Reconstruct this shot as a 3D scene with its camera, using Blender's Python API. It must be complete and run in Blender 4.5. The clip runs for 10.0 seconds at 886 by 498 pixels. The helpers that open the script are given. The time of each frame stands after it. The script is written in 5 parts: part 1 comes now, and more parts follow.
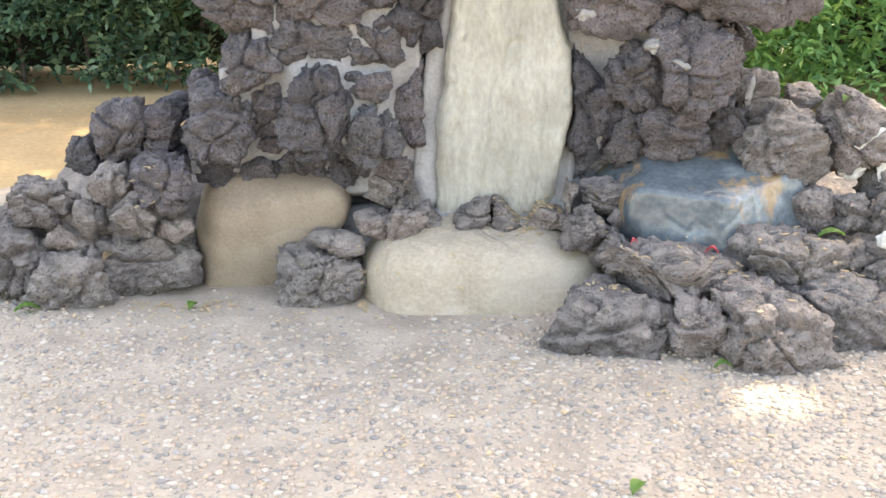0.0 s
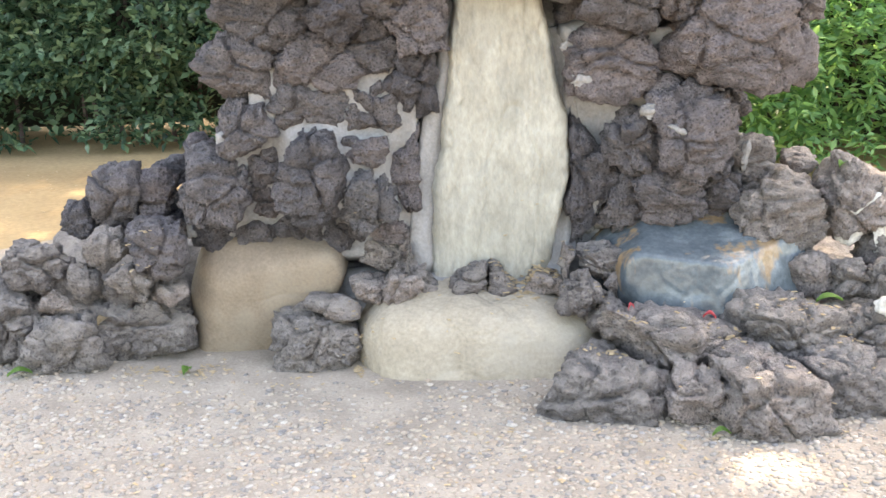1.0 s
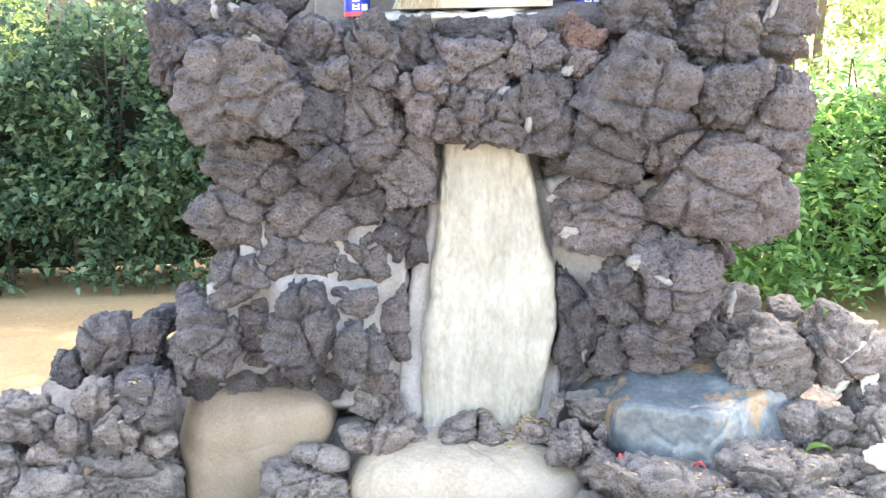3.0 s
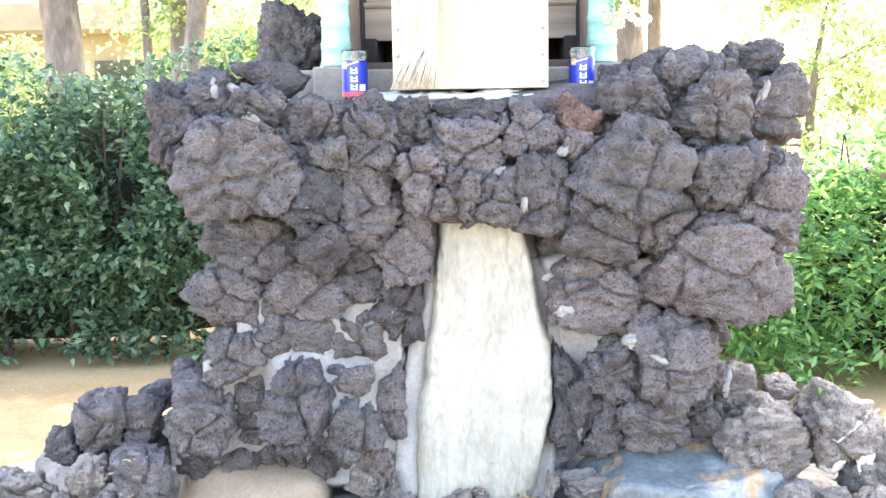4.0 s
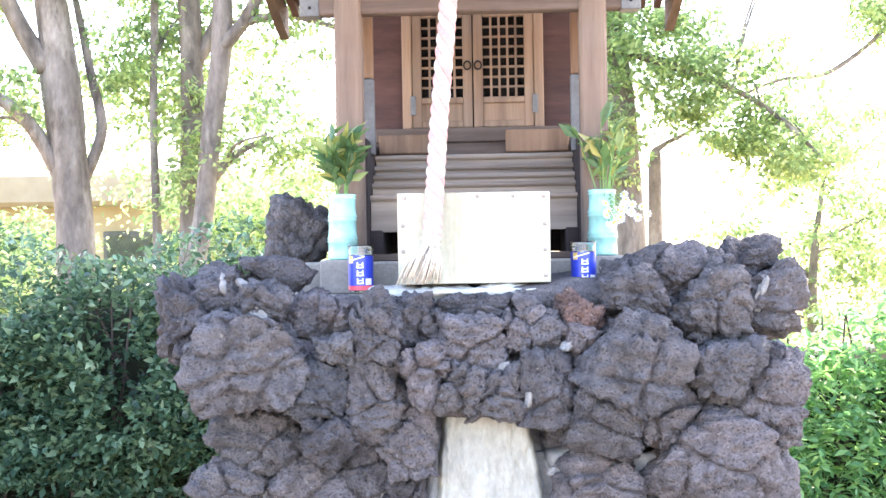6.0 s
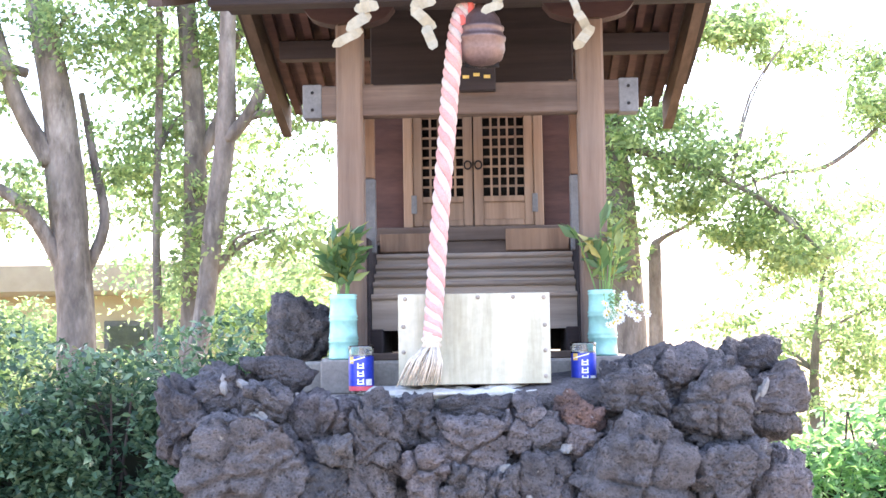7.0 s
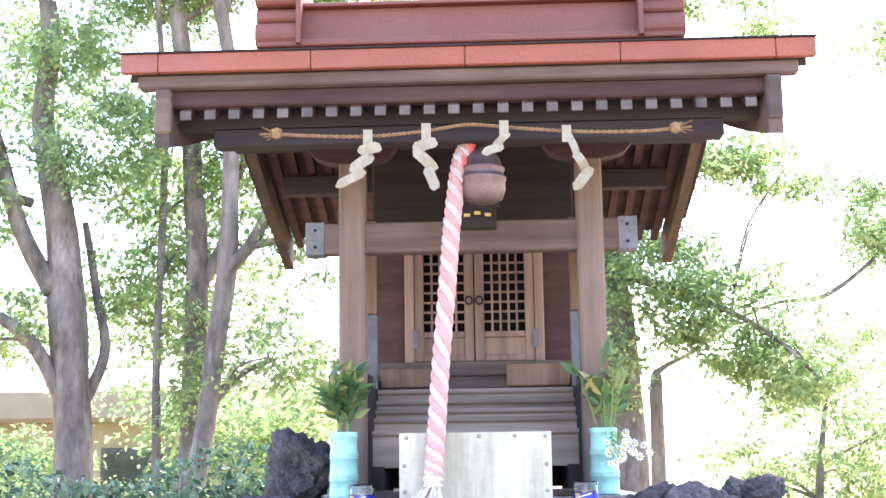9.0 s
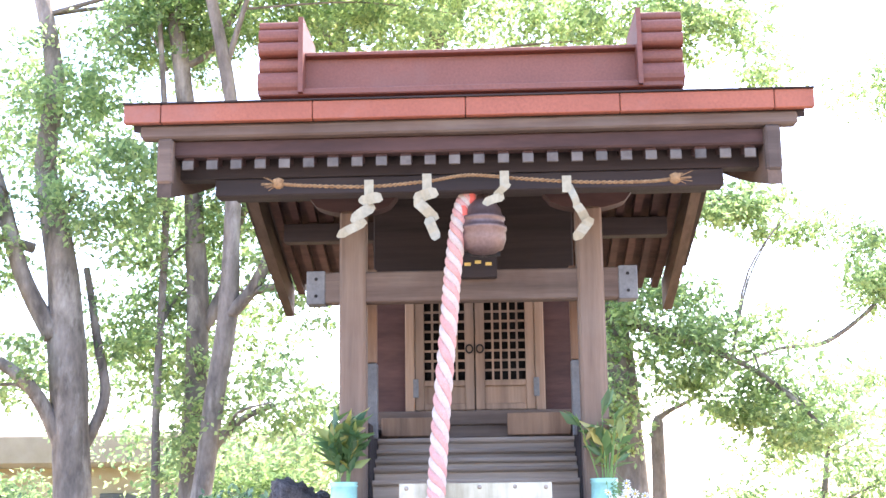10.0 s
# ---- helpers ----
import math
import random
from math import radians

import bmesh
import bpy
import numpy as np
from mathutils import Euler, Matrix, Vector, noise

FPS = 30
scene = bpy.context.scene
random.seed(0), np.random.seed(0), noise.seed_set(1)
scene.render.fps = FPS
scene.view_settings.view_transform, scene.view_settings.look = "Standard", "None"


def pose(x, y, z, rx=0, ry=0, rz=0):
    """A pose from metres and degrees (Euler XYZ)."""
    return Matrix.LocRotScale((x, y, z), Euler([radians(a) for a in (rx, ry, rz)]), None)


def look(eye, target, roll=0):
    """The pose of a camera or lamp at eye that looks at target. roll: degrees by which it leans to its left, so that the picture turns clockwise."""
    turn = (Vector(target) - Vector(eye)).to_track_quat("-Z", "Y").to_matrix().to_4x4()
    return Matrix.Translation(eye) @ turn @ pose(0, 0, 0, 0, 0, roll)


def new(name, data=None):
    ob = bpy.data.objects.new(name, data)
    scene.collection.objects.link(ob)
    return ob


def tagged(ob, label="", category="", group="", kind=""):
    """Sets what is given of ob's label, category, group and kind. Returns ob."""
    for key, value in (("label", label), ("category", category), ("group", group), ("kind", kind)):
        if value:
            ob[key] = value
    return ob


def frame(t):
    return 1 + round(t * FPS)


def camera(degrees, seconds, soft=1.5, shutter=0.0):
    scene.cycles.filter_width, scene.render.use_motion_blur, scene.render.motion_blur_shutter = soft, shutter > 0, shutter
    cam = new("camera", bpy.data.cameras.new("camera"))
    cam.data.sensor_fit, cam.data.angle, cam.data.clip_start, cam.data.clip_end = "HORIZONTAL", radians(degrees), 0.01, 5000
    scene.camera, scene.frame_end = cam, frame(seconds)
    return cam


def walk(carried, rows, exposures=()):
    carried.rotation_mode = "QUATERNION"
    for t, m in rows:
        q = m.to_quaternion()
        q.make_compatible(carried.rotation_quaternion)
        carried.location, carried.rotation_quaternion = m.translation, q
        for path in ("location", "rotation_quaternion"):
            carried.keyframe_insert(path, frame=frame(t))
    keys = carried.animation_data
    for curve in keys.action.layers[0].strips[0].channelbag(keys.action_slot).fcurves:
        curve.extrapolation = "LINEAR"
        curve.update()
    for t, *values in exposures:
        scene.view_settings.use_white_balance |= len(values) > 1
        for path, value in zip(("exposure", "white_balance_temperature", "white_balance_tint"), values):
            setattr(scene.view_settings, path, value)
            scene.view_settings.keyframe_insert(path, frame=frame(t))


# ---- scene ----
import itertools

cam = camera(39.1, 10.0)
METRES, EYE, TILT, LEAN, TURN = 0.31, 1.13, -19.0, 1.2, 0.0
ROWS = [
    (0.0, 0.0, 0.0, 0.0, -0.0, 0.0, 0.0),
    (0.5, -0.0008, 0.0068, 0.0348, -0.07, 1.21, -0.02),
    (1.0, 0.0019, 0.0338, 0.0662, -0.16, 2.58, -0.03),
    (1.5, 0.0034, 0.0269, 0.105, -0.24, 4.1, 0.13),
    (2.0, 0.0085, 0.0064, 0.1409, -0.43, 5.59, 0.02),
    (2.5, 0.0074, -0.0243, 0.1738, -0.56, 7.09, 0.16),
    (4.0, -0.0081, -0.1243, 0.2982, -0.89, 11.6, 0.01),
    (4.5, -0.0178, -0.1565, 0.3524, -0.91, 13.29, -0.23),
    (5.0, -0.0192, -0.2136, 0.404, -0.75, 15.34, -0.04),
    (5.5, -0.015, -0.2551, 0.4534, -0.69, 17.13, 0.02),
    (7.0, -0.0073, -0.3974, 0.5944, -0.67, 23.05, -0.11),
    (7.5, -0.0078, -0.4226, 0.6123, -0.66, 24.72, 0.01),
    (8.0, -0.0146, -0.4556, 0.6385, -0.69, 26.16, -0.04),
    (8.5, -0.0176, -0.489, 0.6604, -0.65, 27.54, -0.02),
    (9.0, -0.0208, -0.5046, 0.6793, -0.7, 28.71, -0.17),
    (9.5, -0.0219, -0.5148, 0.7048, -0.9, 29.63, -0.59),
    (10.0, -0.0188, -0.5543, 0.7175, -0.7, 30.68, -0.26),
]
BRIGHT = [(0.0, 3.0, 9300.0, 14.0), (2.5, 3.42, 8600.0, 14.0), (4.0, 3.7, 7800.0, 14.0), (5.5, 3.66, 7100.0, 16.0), (7.5, 2.98, 6600.0, 21.0), (10.0, 2.95, 6400.0, 21.0)]
walk(cam, [(t, pose(0, 0, EYE, TILT, LEAN, TURN) @ pose(METRES * x, METRES * y, METRES * z, 90 + pitch, roll, yaw)) for t, x, y, z, yaw, pitch, roll in ROWS],
     BRIGHT)

# ---- world and sun ----
SUN_WAY = Vector((0.5, 0.7, 1.3)).normalized()
world = bpy.data.worlds.new("sky")
scene.world = world
world.use_nodes = True
wn, wl = world.node_tree.nodes, world.node_tree.links
sky = wn.new("ShaderNodeTexSky")
sky.sky_type, sky.sun_disc = "NISHITA", False
sky.sun_elevation, sky.sun_rotation = math.asin(SUN_WAY.z), math.atan2(SUN_WAY.x, SUN_WAY.y)
sky.air_density, sky.dust_density, sky.ozone_density = 1.0, 1.6, 0.6
wl.new(sky.outputs[0], wn["Background"].inputs[0])
wn["Background"].inputs[1].default_value = 0.15
sun = new("sun", bpy.data.lights.new("sun", "SUN"))
sun.data.energy, sun.data.angle, sun.data.color = 2.0, radians(0.6), (1.0, 0.94, 0.84)
sun.matrix_world = look(SUN_WAY * 30, (0, 0, 0))
scene.view_settings.exposure = 0.0


# ---- materials ----
def nodes_of(name):
    m = bpy.data.materials.new(name)
    m.use_nodes = True
    nt = m.node_tree
    return m, nt, nt.nodes["Principled BSDF"]


def add(nt, kind, **values):
    n = nt.nodes.new(kind)
    for k, v in values.items():
        n.inputs[k.replace("_", " ")].default_value = v
    return n


def ramp(nt, source, stops):
    r = nt.nodes.new("ShaderNodeValToRGB")
    el = r.color_ramp.elements
    while len(el) < len(stops):
        el.new(0.5)
    for e, (p, c) in zip(el, stops):
        e.position, e.color = p, (*c, 1)
    nt.links.new(source, r.inputs[0])
    return r.outputs[0]


def blend(nt, a, b, fac, kind="MIX"):
    m = nt.nodes.new("ShaderNodeMix")
    m.data_type, m.blend_type = "RGBA", kind
    for sock, v in ((m.inputs[0], fac), (m.inputs[6], a), (m.inputs[7], b)):
        if isinstance(v, (int, float)):
            sock.default_value = v
        elif isinstance(v, tuple):
            sock.default_value = (*v, 1)
        else:
            nt.links.new(v, sock)
    return m.outputs[2]


def where(nt, stretch=(1, 1, 1)):
    tc = nt.nodes.new("ShaderNodeTexCoord")
    mp = nt.nodes.new("ShaderNodeMapping")
    mp.inputs["Scale"].default_value = stretch
    nt.links.new(tc.outputs["Object"], mp.inputs[0])
    return mp.outputs[0]


def noise_at(nt, at, scale, detail=6.0, rough=0.6):
    n = add(nt, "ShaderNodeTexNoise", Scale=scale, Detail=detail, Roughness=rough)
    nt.links.new(at, n.inputs["Vector"])
    return n.outputs[0]


def cells_at(nt, at, scale, feature="F1"):
    n = add(nt, "ShaderNodeTexVoronoi", Scale=scale)
    n.feature = feature
    nt.links.new(at, n.inputs["Vector"])
    return n.outputs[0]


def bump(nt, heights, normal_to):
    last = None
    for h, strength, depth in heights:
        b = add(nt, "ShaderNodeBump", Strength=strength, Distance=depth)
        nt.links.new(h, b.inputs["Height"])
        if last:
            nt.links.new(last, b.inputs["Normal"])
        last = b.outputs[0]
    nt.links.new(last, normal_to)


def plain(name, a, b, scale=8.0, rough=0.7, metal=0.0, relief=0.002, fine=120.0, stretch=(1, 1, 1), spread=(0.3, 0.7), vary=0.0, soil=None):
    """A surface of two colours mixed by grain, with fine relief."""
    m, nt, bs = nodes_of(name)
    at = where(nt, stretch)
    n1, n2 = noise_at(nt, at, scale), noise_at(nt, at, fine, 4.0)
    col = ramp(nt, n1, ((spread[0], a), (spread[1], b)))
    col = blend(nt, col, ramp(nt, n2, ((0.3, (0.72, 0.72, 0.72)), (0.7, (1.15, 1.15, 1.15)))), 0.7, "MULTIPLY")
    if soil:
        col = blend(nt, col, soil, ramp(nt, noise_at(nt, at, scale * 0.45, 8.0, 0.7), ((0.52, (0, 0, 0)), (0.68, (0.8, 0.8, 0.8)))))
    if vary:
        info = nt.nodes.new("ShaderNodeObjectInfo")
        col = blend(nt, col, ramp(nt, info.outputs["Random"], ((0, (1 - vary,) * 3), (1, (1 + vary,) * 3))), 1.0, "MULTIPLY")
    nt.links.new(col, bs.inputs["Base Color"])
    bs.inputs["Roughness"].default_value, bs.inputs["Metallic"].default_value = rough, metal
    bump(nt, ((n1, 0.4, relief * 2), (n2, 0.5, relief)), bs.inputs["Normal"])
    return m


def lava_stone(name, dark, light, warm, dust_and_light=0.0):
    """Porous volcanic stone: pits, crusts, pale specks."""
    m, nt, bs = nodes_of(name)
    at = where(nt)
    info = nt.nodes.new("ShaderNodeObjectInfo")
    big, mid, small = noise_at(nt, at, 5.0, 5.0), noise_at(nt, at, 28.0, 8.0, 0.7), noise_at(nt, at, 160.0, 3.0)
    strata = noise_at(nt, where(nt, (0.55, 0.55, 1.7)), 22.0, 9.0, 0.72)
    pits = cells_at(nt, at, 110.0)
    pits2 = cells_at(nt, at, 240.0)
    col = ramp(nt, blend(nt, mid, strata, 0.45), ((0.34, dark), (0.64, light)))
    col = blend(nt, col, warm, ramp(nt, big, ((0.45, (0, 0, 0)), (0.7, (0.75, 0.75, 0.75)))))
    col = blend(nt, col, ramp(nt, info.outputs["Random"], ((0, (0.62, 0.63, 0.68)), (0.5, (1, 1, 1)), (1, (1.3, 1.23, 1.22)))), 1.0, "MULTIPLY")
    # pit shade put into the colour, where the bump sinks the pores
    col = blend(nt, col, ramp(nt, pits, ((0.08, (0.3, 0.3, 0.3)), (0.38, (1, 1, 1)))), 0.8, "MULTIPLY")
    col = blend(nt, col, ramp(nt, small, ((0.35, (0.7, 0.7, 0.7)), (0.7, (1.3, 1.3, 1.3)))), 0.8, "MULTIPLY")
    specks = ramp(nt, noise_at(nt, at, 46.0, 2.0), ((0.715, (0, 0, 0)), (0.75, (0.55, 0.55, 0.55))))
    col = blend(nt, col, (0.42, 0.41, 0.38), specks)
    # paler upward faces: sandy dust, plus sky light put into the colour
    if dust_and_light:
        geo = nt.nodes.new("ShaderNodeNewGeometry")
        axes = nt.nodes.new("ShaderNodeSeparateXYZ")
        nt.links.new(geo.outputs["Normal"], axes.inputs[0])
        lying = ramp(nt, axes.outputs[2], ((0.1, (0.12, 0.12, 0.12)), (0.85, (dust_and_light, dust_and_light, dust_and_light))))
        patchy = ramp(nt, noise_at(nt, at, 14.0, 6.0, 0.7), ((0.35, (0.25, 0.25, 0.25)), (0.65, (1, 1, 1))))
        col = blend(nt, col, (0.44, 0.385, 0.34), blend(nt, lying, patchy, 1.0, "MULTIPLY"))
    nt.links.new(col, bs.inputs["Base Color"])
    bs.inputs["Roughness"].default_value = 0.92
    hp = ramp(nt, pits, ((0.05, (0, 0, 0)), (0.4, (1, 1, 1))))
    hq = ramp(nt, pits2, ((0.05, (0, 0, 0)), (0.45, (1, 1, 1))))
    bump(nt, ((strata, 1.0, 0.03), (mid, 0.8, 0.022), (hp, 0.7, 0.006), (hq, 0.7, 0.003), (small, 0.8, 0.005)), bs.inputs["Normal"])
    return m


def timber(name, a, b, grain=(1, 1, 1), grey=0.5, rough=0.85):
    """Weathered wood, its grain drawn along the axis with the small stretch."""
    m, nt, bs = nodes_of(name)
    at = where(nt, grain)
    info = nt.nodes.new("ShaderNodeObjectInfo")
    lines, wide = noise_at(nt, at, 26.0, 8.0, 0.65), noise_at(nt, where(nt), 4.0, 5.0)
    col = ramp(nt, lines, ((0.3, a), (0.7, b)))
    col = blend(nt, col, (0.24, 0.215, 0.19), ramp(nt, wide, ((0.4, (0, 0, 0)), (0.72, (grey, grey, grey)))))
    col = blend(nt, col, ramp(nt, info.outputs["Random"], ((0, (0.75, 0.75, 0.76)), (1, (1.2, 1.15, 1.1)))), 1.0, "MULTIPLY")
    runs = noise_at(nt, at, 9.0, 6.0, 0.7)
    col = blend(nt, col, ramp(nt, runs, ((0.36, (0.55, 0.52, 0.52)), (0.52, (1, 1, 1)), (0.75, (1.18, 1.15, 1.12)))), 0.75, "MULTIPLY")
    nt.links.new(col, bs.inputs["Base Color"])
    bs.inputs["Roughness"].default_value = rough
    bump(nt, ((lines, 0.7, 0.004), (wide, 0.4, 0.004)), bs.inputs["Normal"])
    return m


def leafy(name, stops, rough=0.45, through_light=0.4, glow=1.4):
    """Leaves, each with a green of its own, that let some light through."""
    m, nt, bs = nodes_of(name)
    geo = nt.nodes.new("ShaderNodeNewGeometry")
    col = ramp(nt, geo.outputs["Random Per Island"], stops)
    nt.links.new(col, bs.inputs["Base Color"])
    bs.inputs["Roughness"].default_value = rough
    tr = nt.nodes.new("ShaderNodeBsdfTranslucent")
    nt.links.new(blend(nt, col, (glow, glow * 1.02, glow * 0.85), 1.0, "MULTIPLY"), tr.inputs[0])
    mix = nt.nodes.new("ShaderNodeMixShader")
    mix.inputs[0].default_value = through_light
    nt.links.new(bs.outputs[0], mix.inputs[1])
    nt.links.new(tr.outputs[0], mix.inputs[2])
    nt.links.new(mix.outputs[0], nt.nodes["Material Output"].inputs[0])
    return m


LAVA = lava_stone("lava", (0.04, 0.038, 0.041), (0.225, 0.212, 0.224), (0.195, 0.168, 0.162))
# paler copy for the low rocks: dust and brighter front light in the colour
LAVA_DUSTY_LIT = lava_stone("lava_dusty_lit", (0.07, 0.064, 0.063), (0.36, 0.328, 0.315), (0.29, 0.245, 0.225), 0.75)
LAVA_GREY = lava_stone("lava_grey", (0.075, 0.075, 0.08), (0.2, 0.195, 0.2), (0.15, 0.14, 0.14))
LAVA_RED = lava_stone("lava_red", (0.08, 0.055, 0.05), (0.2, 0.14, 0.125), (0.22, 0.13, 0.1))
MORTAR = plain("mortar", (0.2, 0.196, 0.196), (0.31, 0.303, 0.3), 14.0, 0.9, relief=0.004, soil=(0.19, 0.18, 0.17))
STAIN = plain("pale_lichen", (0.17, 0.165, 0.158), (0.28, 0.27, 0.258), 30.0, 0.9, relief=0.003)
LIME = plain("lime_wash", (0.42, 0.41, 0.38), (0.64, 0.63, 0.6), 14.0, 0.85, relief=0.004)
STELE = plain("pale_stone", (0.26, 0.25, 0.212), (0.44, 0.428, 0.375), 7.0, 0.8, relief=0.009, fine=60.0, stretch=(1.5, 1, 0.7), soil=(0.25, 0.242, 0.2))
TAN = plain("tan_boulder", (0.2, 0.152, 0.11), (0.29, 0.23, 0.17), 6.0, 0.8, relief=0.0025, fine=130.0, soil=(0.27, 0.23, 0.18))
CREAM = plain("cream_boulder", (0.3, 0.255, 0.195), (0.42, 0.36, 0.28), 7.0, 0.85, relief=0.004, fine=110.0, soil=(0.37, 0.33, 0.27))
PAVING = plain("washed_concrete", (0.27, 0.225, 0.18), (0.44, 0.375, 0.305), 7.0, 0.9, relief=0.01, fine=110.0, soil=(0.4, 0.34, 0.265))
SOIL = plain("tan_soil", (0.31, 0.21, 0.105), (0.43, 0.31, 0.165), 1.6, 0.95, relief=0.006, fine=45.0, soil=(0.27, 0.18, 0.09))
CONCRETE = plain("concrete", (0.25, 0.22, 0.19), (0.35, 0.315, 0.275), 9.0, 0.85, relief=0.002)
WOOD_X = timber("wood_across", (0.062, 0.041, 0.033), (0.15, 0.104, 0.083), (0.06, 1, 1), 0.3)
WOOD_STEP = timber("step_wood", (0.2, 0.158, 0.128), (0.37, 0.302, 0.25), (0.06, 1, 1), 0.5)
WOOD_END = timber("grey_end_wood", (0.08, 0.072, 0.07), (0.135, 0.124, 0.118), (1, 1, 1), 0.4)
WOOD_Z = timber("wood_upright", (0.105, 0.07, 0.053), (0.235, 0.166, 0.126), (1, 1, 0.06), 0.3)
WOOD_Y = timber("wood_deep", (0.06, 0.038, 0.028), (0.115, 0.075, 0.057), (1, 0.06, 1), 0.15)
# next two woods: their own brown, with the shade under the eaves put in
WOOD_DARK_SHADED = timber("dark_and_shaded_wood", (0.013, 0.009, 0.0095), (0.034, 0.0225, 0.0225), (0.06, 1, 1), 0.02)
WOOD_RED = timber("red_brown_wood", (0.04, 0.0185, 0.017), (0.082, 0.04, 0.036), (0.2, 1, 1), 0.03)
WOOD_DOOR = timber("door_wood", (0.2, 0.13, 0.088), (0.32, 0.22, 0.155), (1, 1, 0.06), 0.3)
WOOD_NEW = timber("orange_wood", (0.16, 0.092, 0.055), (0.28, 0.17, 0.105), (1, 1, 0.08), 0.25)
COPPER = plain("red_painted_metal", (0.165, 0.057, 0.04), (0.22, 0.079, 0.055), 3.0, 0.6, relief=0.0003, soil=(0.19, 0.09, 0.072))
COPPER_EDGE = plain("red_painted_edge", (0.24, 0.066, 0.036), (0.32, 0.096, 0.054), 5.0, 0.6, relief=0.0003, soil=(0.27, 0.11, 0.085))
BRONZE = plain("aged_bronze", (0.15, 0.1, 0.095), (0.22, 0.155, 0.145), 7.0, 0.45, 0.6, 0.0002)
STEEL = plain("grey_metal", (0.11, 0.11, 0.115), (0.18, 0.18, 0.18), 12.0, 0.6, 0.2, 0.0005)
# near-black for small iron parts, and for openings that hold only shade
DARK = plain("dark_iron_and_shade", (0.008, 0.008, 0.01), (0.018, 0.016, 0.016), 9.0, 0.9)
PAPER = plain("white_paper", (0.29, 0.26, 0.185), (0.35, 0.32, 0.235), 9.0, 0.85, relief=0.0002, fine=60.0)
STRAW = plain("straw", (0.2, 0.11, 0.05), (0.32, 0.2, 0.1), 60.0, 0.9, relief=0.001)
ROPE_RED = plain("pink_strand", (0.5, 0.25, 0.23), (0.6, 0.35, 0.32), 20.0, 0.9, relief=0.001, fine=300.0)
ROPE_WHITE = plain("white_strand", (0.47, 0.385, 0.35), (0.58, 0.495, 0.455), 30.0, 0.9, relief=0.001, fine=300.0)
ROPE_TOP = plain("red_strand", (0.6, 0.1, 0.08), (0.7, 0.17, 0.13), 30.0, 0.9, relief=0.001, fine=300.0)
TASSEL = plain("tassel_cotton", (0.5, 0.43, 0.34), (0.72, 0.65, 0.55), 60.0, 0.95, relief=0.001)
AQUA = plain("aqua_glaze", (0.3, 0.61, 0.54), (0.34, 0.65, 0.575), 4.0, 0.22, relief=0.0002, fine=30.0)
BARK = plain("grey_bark", (0.085, 0.07, 0.06), (0.27, 0.23, 0.2), 11.0, 0.95, relief=0.025, fine=38.0, stretch=(1, 1, 0.35), soil=(0.4, 0.36, 0.32))
TWIG = plain("dark_bark", (0.06, 0.045, 0.04), (0.14, 0.11, 0.1), 12.0, 0.95, relief=0.006)
HEDGE_LEAF = leafy("camellia_leaf", ((0, (0.03, 0.068, 0.046)), (0.55, (0.085, 0.162, 0.1)), (1, (0.2, 0.31, 0.19))), 0.27, 0.28)
SHRUB_LEAF = leafy("pinnate_leaf", ((0, (0.075, 0.19, 0.085)), (0.6, (0.15, 0.32, 0.125)), (1, (0.28, 0.46, 0.17))), 0.45, 0.45)
TREE_LEAF = leafy("tree_leaf", ((0, (0.12, 0.185, 0.1)), (0.6, (0.24, 0.325, 0.165)), (1, (0.385, 0.45, 0.23))), 0.55, 0.68, 1.6)
OFFER_LEAF = leafy("cut_leaf", ((0, (0.06, 0.13, 0.06)), (0.55, (0.13, 0.22, 0.08)), (0.8, (0.26, 0.3, 0.09)), (1, (0.42, 0.34, 0.09))), 0.3, 0.3)
# shade deep in the foliage, given as a near-black colour
INNER_SHADE = plain("hedge_shade", (0.012, 0.016, 0.01), (0.03, 0.036, 0.02), 12.0, 0.95)
CHIP = plain("wood_chip", (0.36, 0.26, 0.15), (0.52, 0.4, 0.25), 40.0, 0.9, vary=0.2)
PINK = plain("pink_scrap", (0.75, 0.12, 0.14), (0.8, 0.18, 0.18), 10.0, 0.6)
GREEN_BIT = leafy("fallen_leaf_green", ((0, (0.14, 0.27, 0.07)), (1, (0.24, 0.4, 0.11))), 0.5, 0.3)
HOUSE_WALL = plain("house_plaster", (0.5, 0.4, 0.28), (0.62, 0.52, 0.38), 2.0, 0.9)
HOUSE_ROOF = plain("house_roof", (0.38, 0.3, 0.22), (0.48, 0.39, 0.3), 3.0, 0.8)
BLUE = plain("blue_label", (0.02, 0.045, 0.4), (0.03, 0.06, 0.5), 20.0, 0.3, relief=0.0002)
WHITE = plain("white_ink", (0.8, 0.8, 0.8), (0.88, 0.88, 0.88), 20.0, 0.4, relief=0.0002)
REDINK = plain("red_ink", (0.65, 0.06, 0.1), (0.7, 0.09, 0.12), 20.0, 0.4, relief=0.0002)
GOLD = plain("gold_ink", (0.6, 0.42, 0.1), (0.7, 0.5, 0.16), 20.0, 0.4, relief=0.0002)
PETAL = plain("white_petal", (0.8, 0.8, 0.76), (0.88, 0.88, 0.85), 20.0, 0.7, relief=0.0003)
YELLOW = plain("yellow_eye", (0.7, 0.5, 0.05), (0.8, 0.6, 0.1), 20.0, 0.8, relief=0.0003)
STALK = plain("green_stalk", (0.1, 0.22, 0.05), (0.18, 0.32, 0.08), 20.0, 0.6, relief=0.0003)


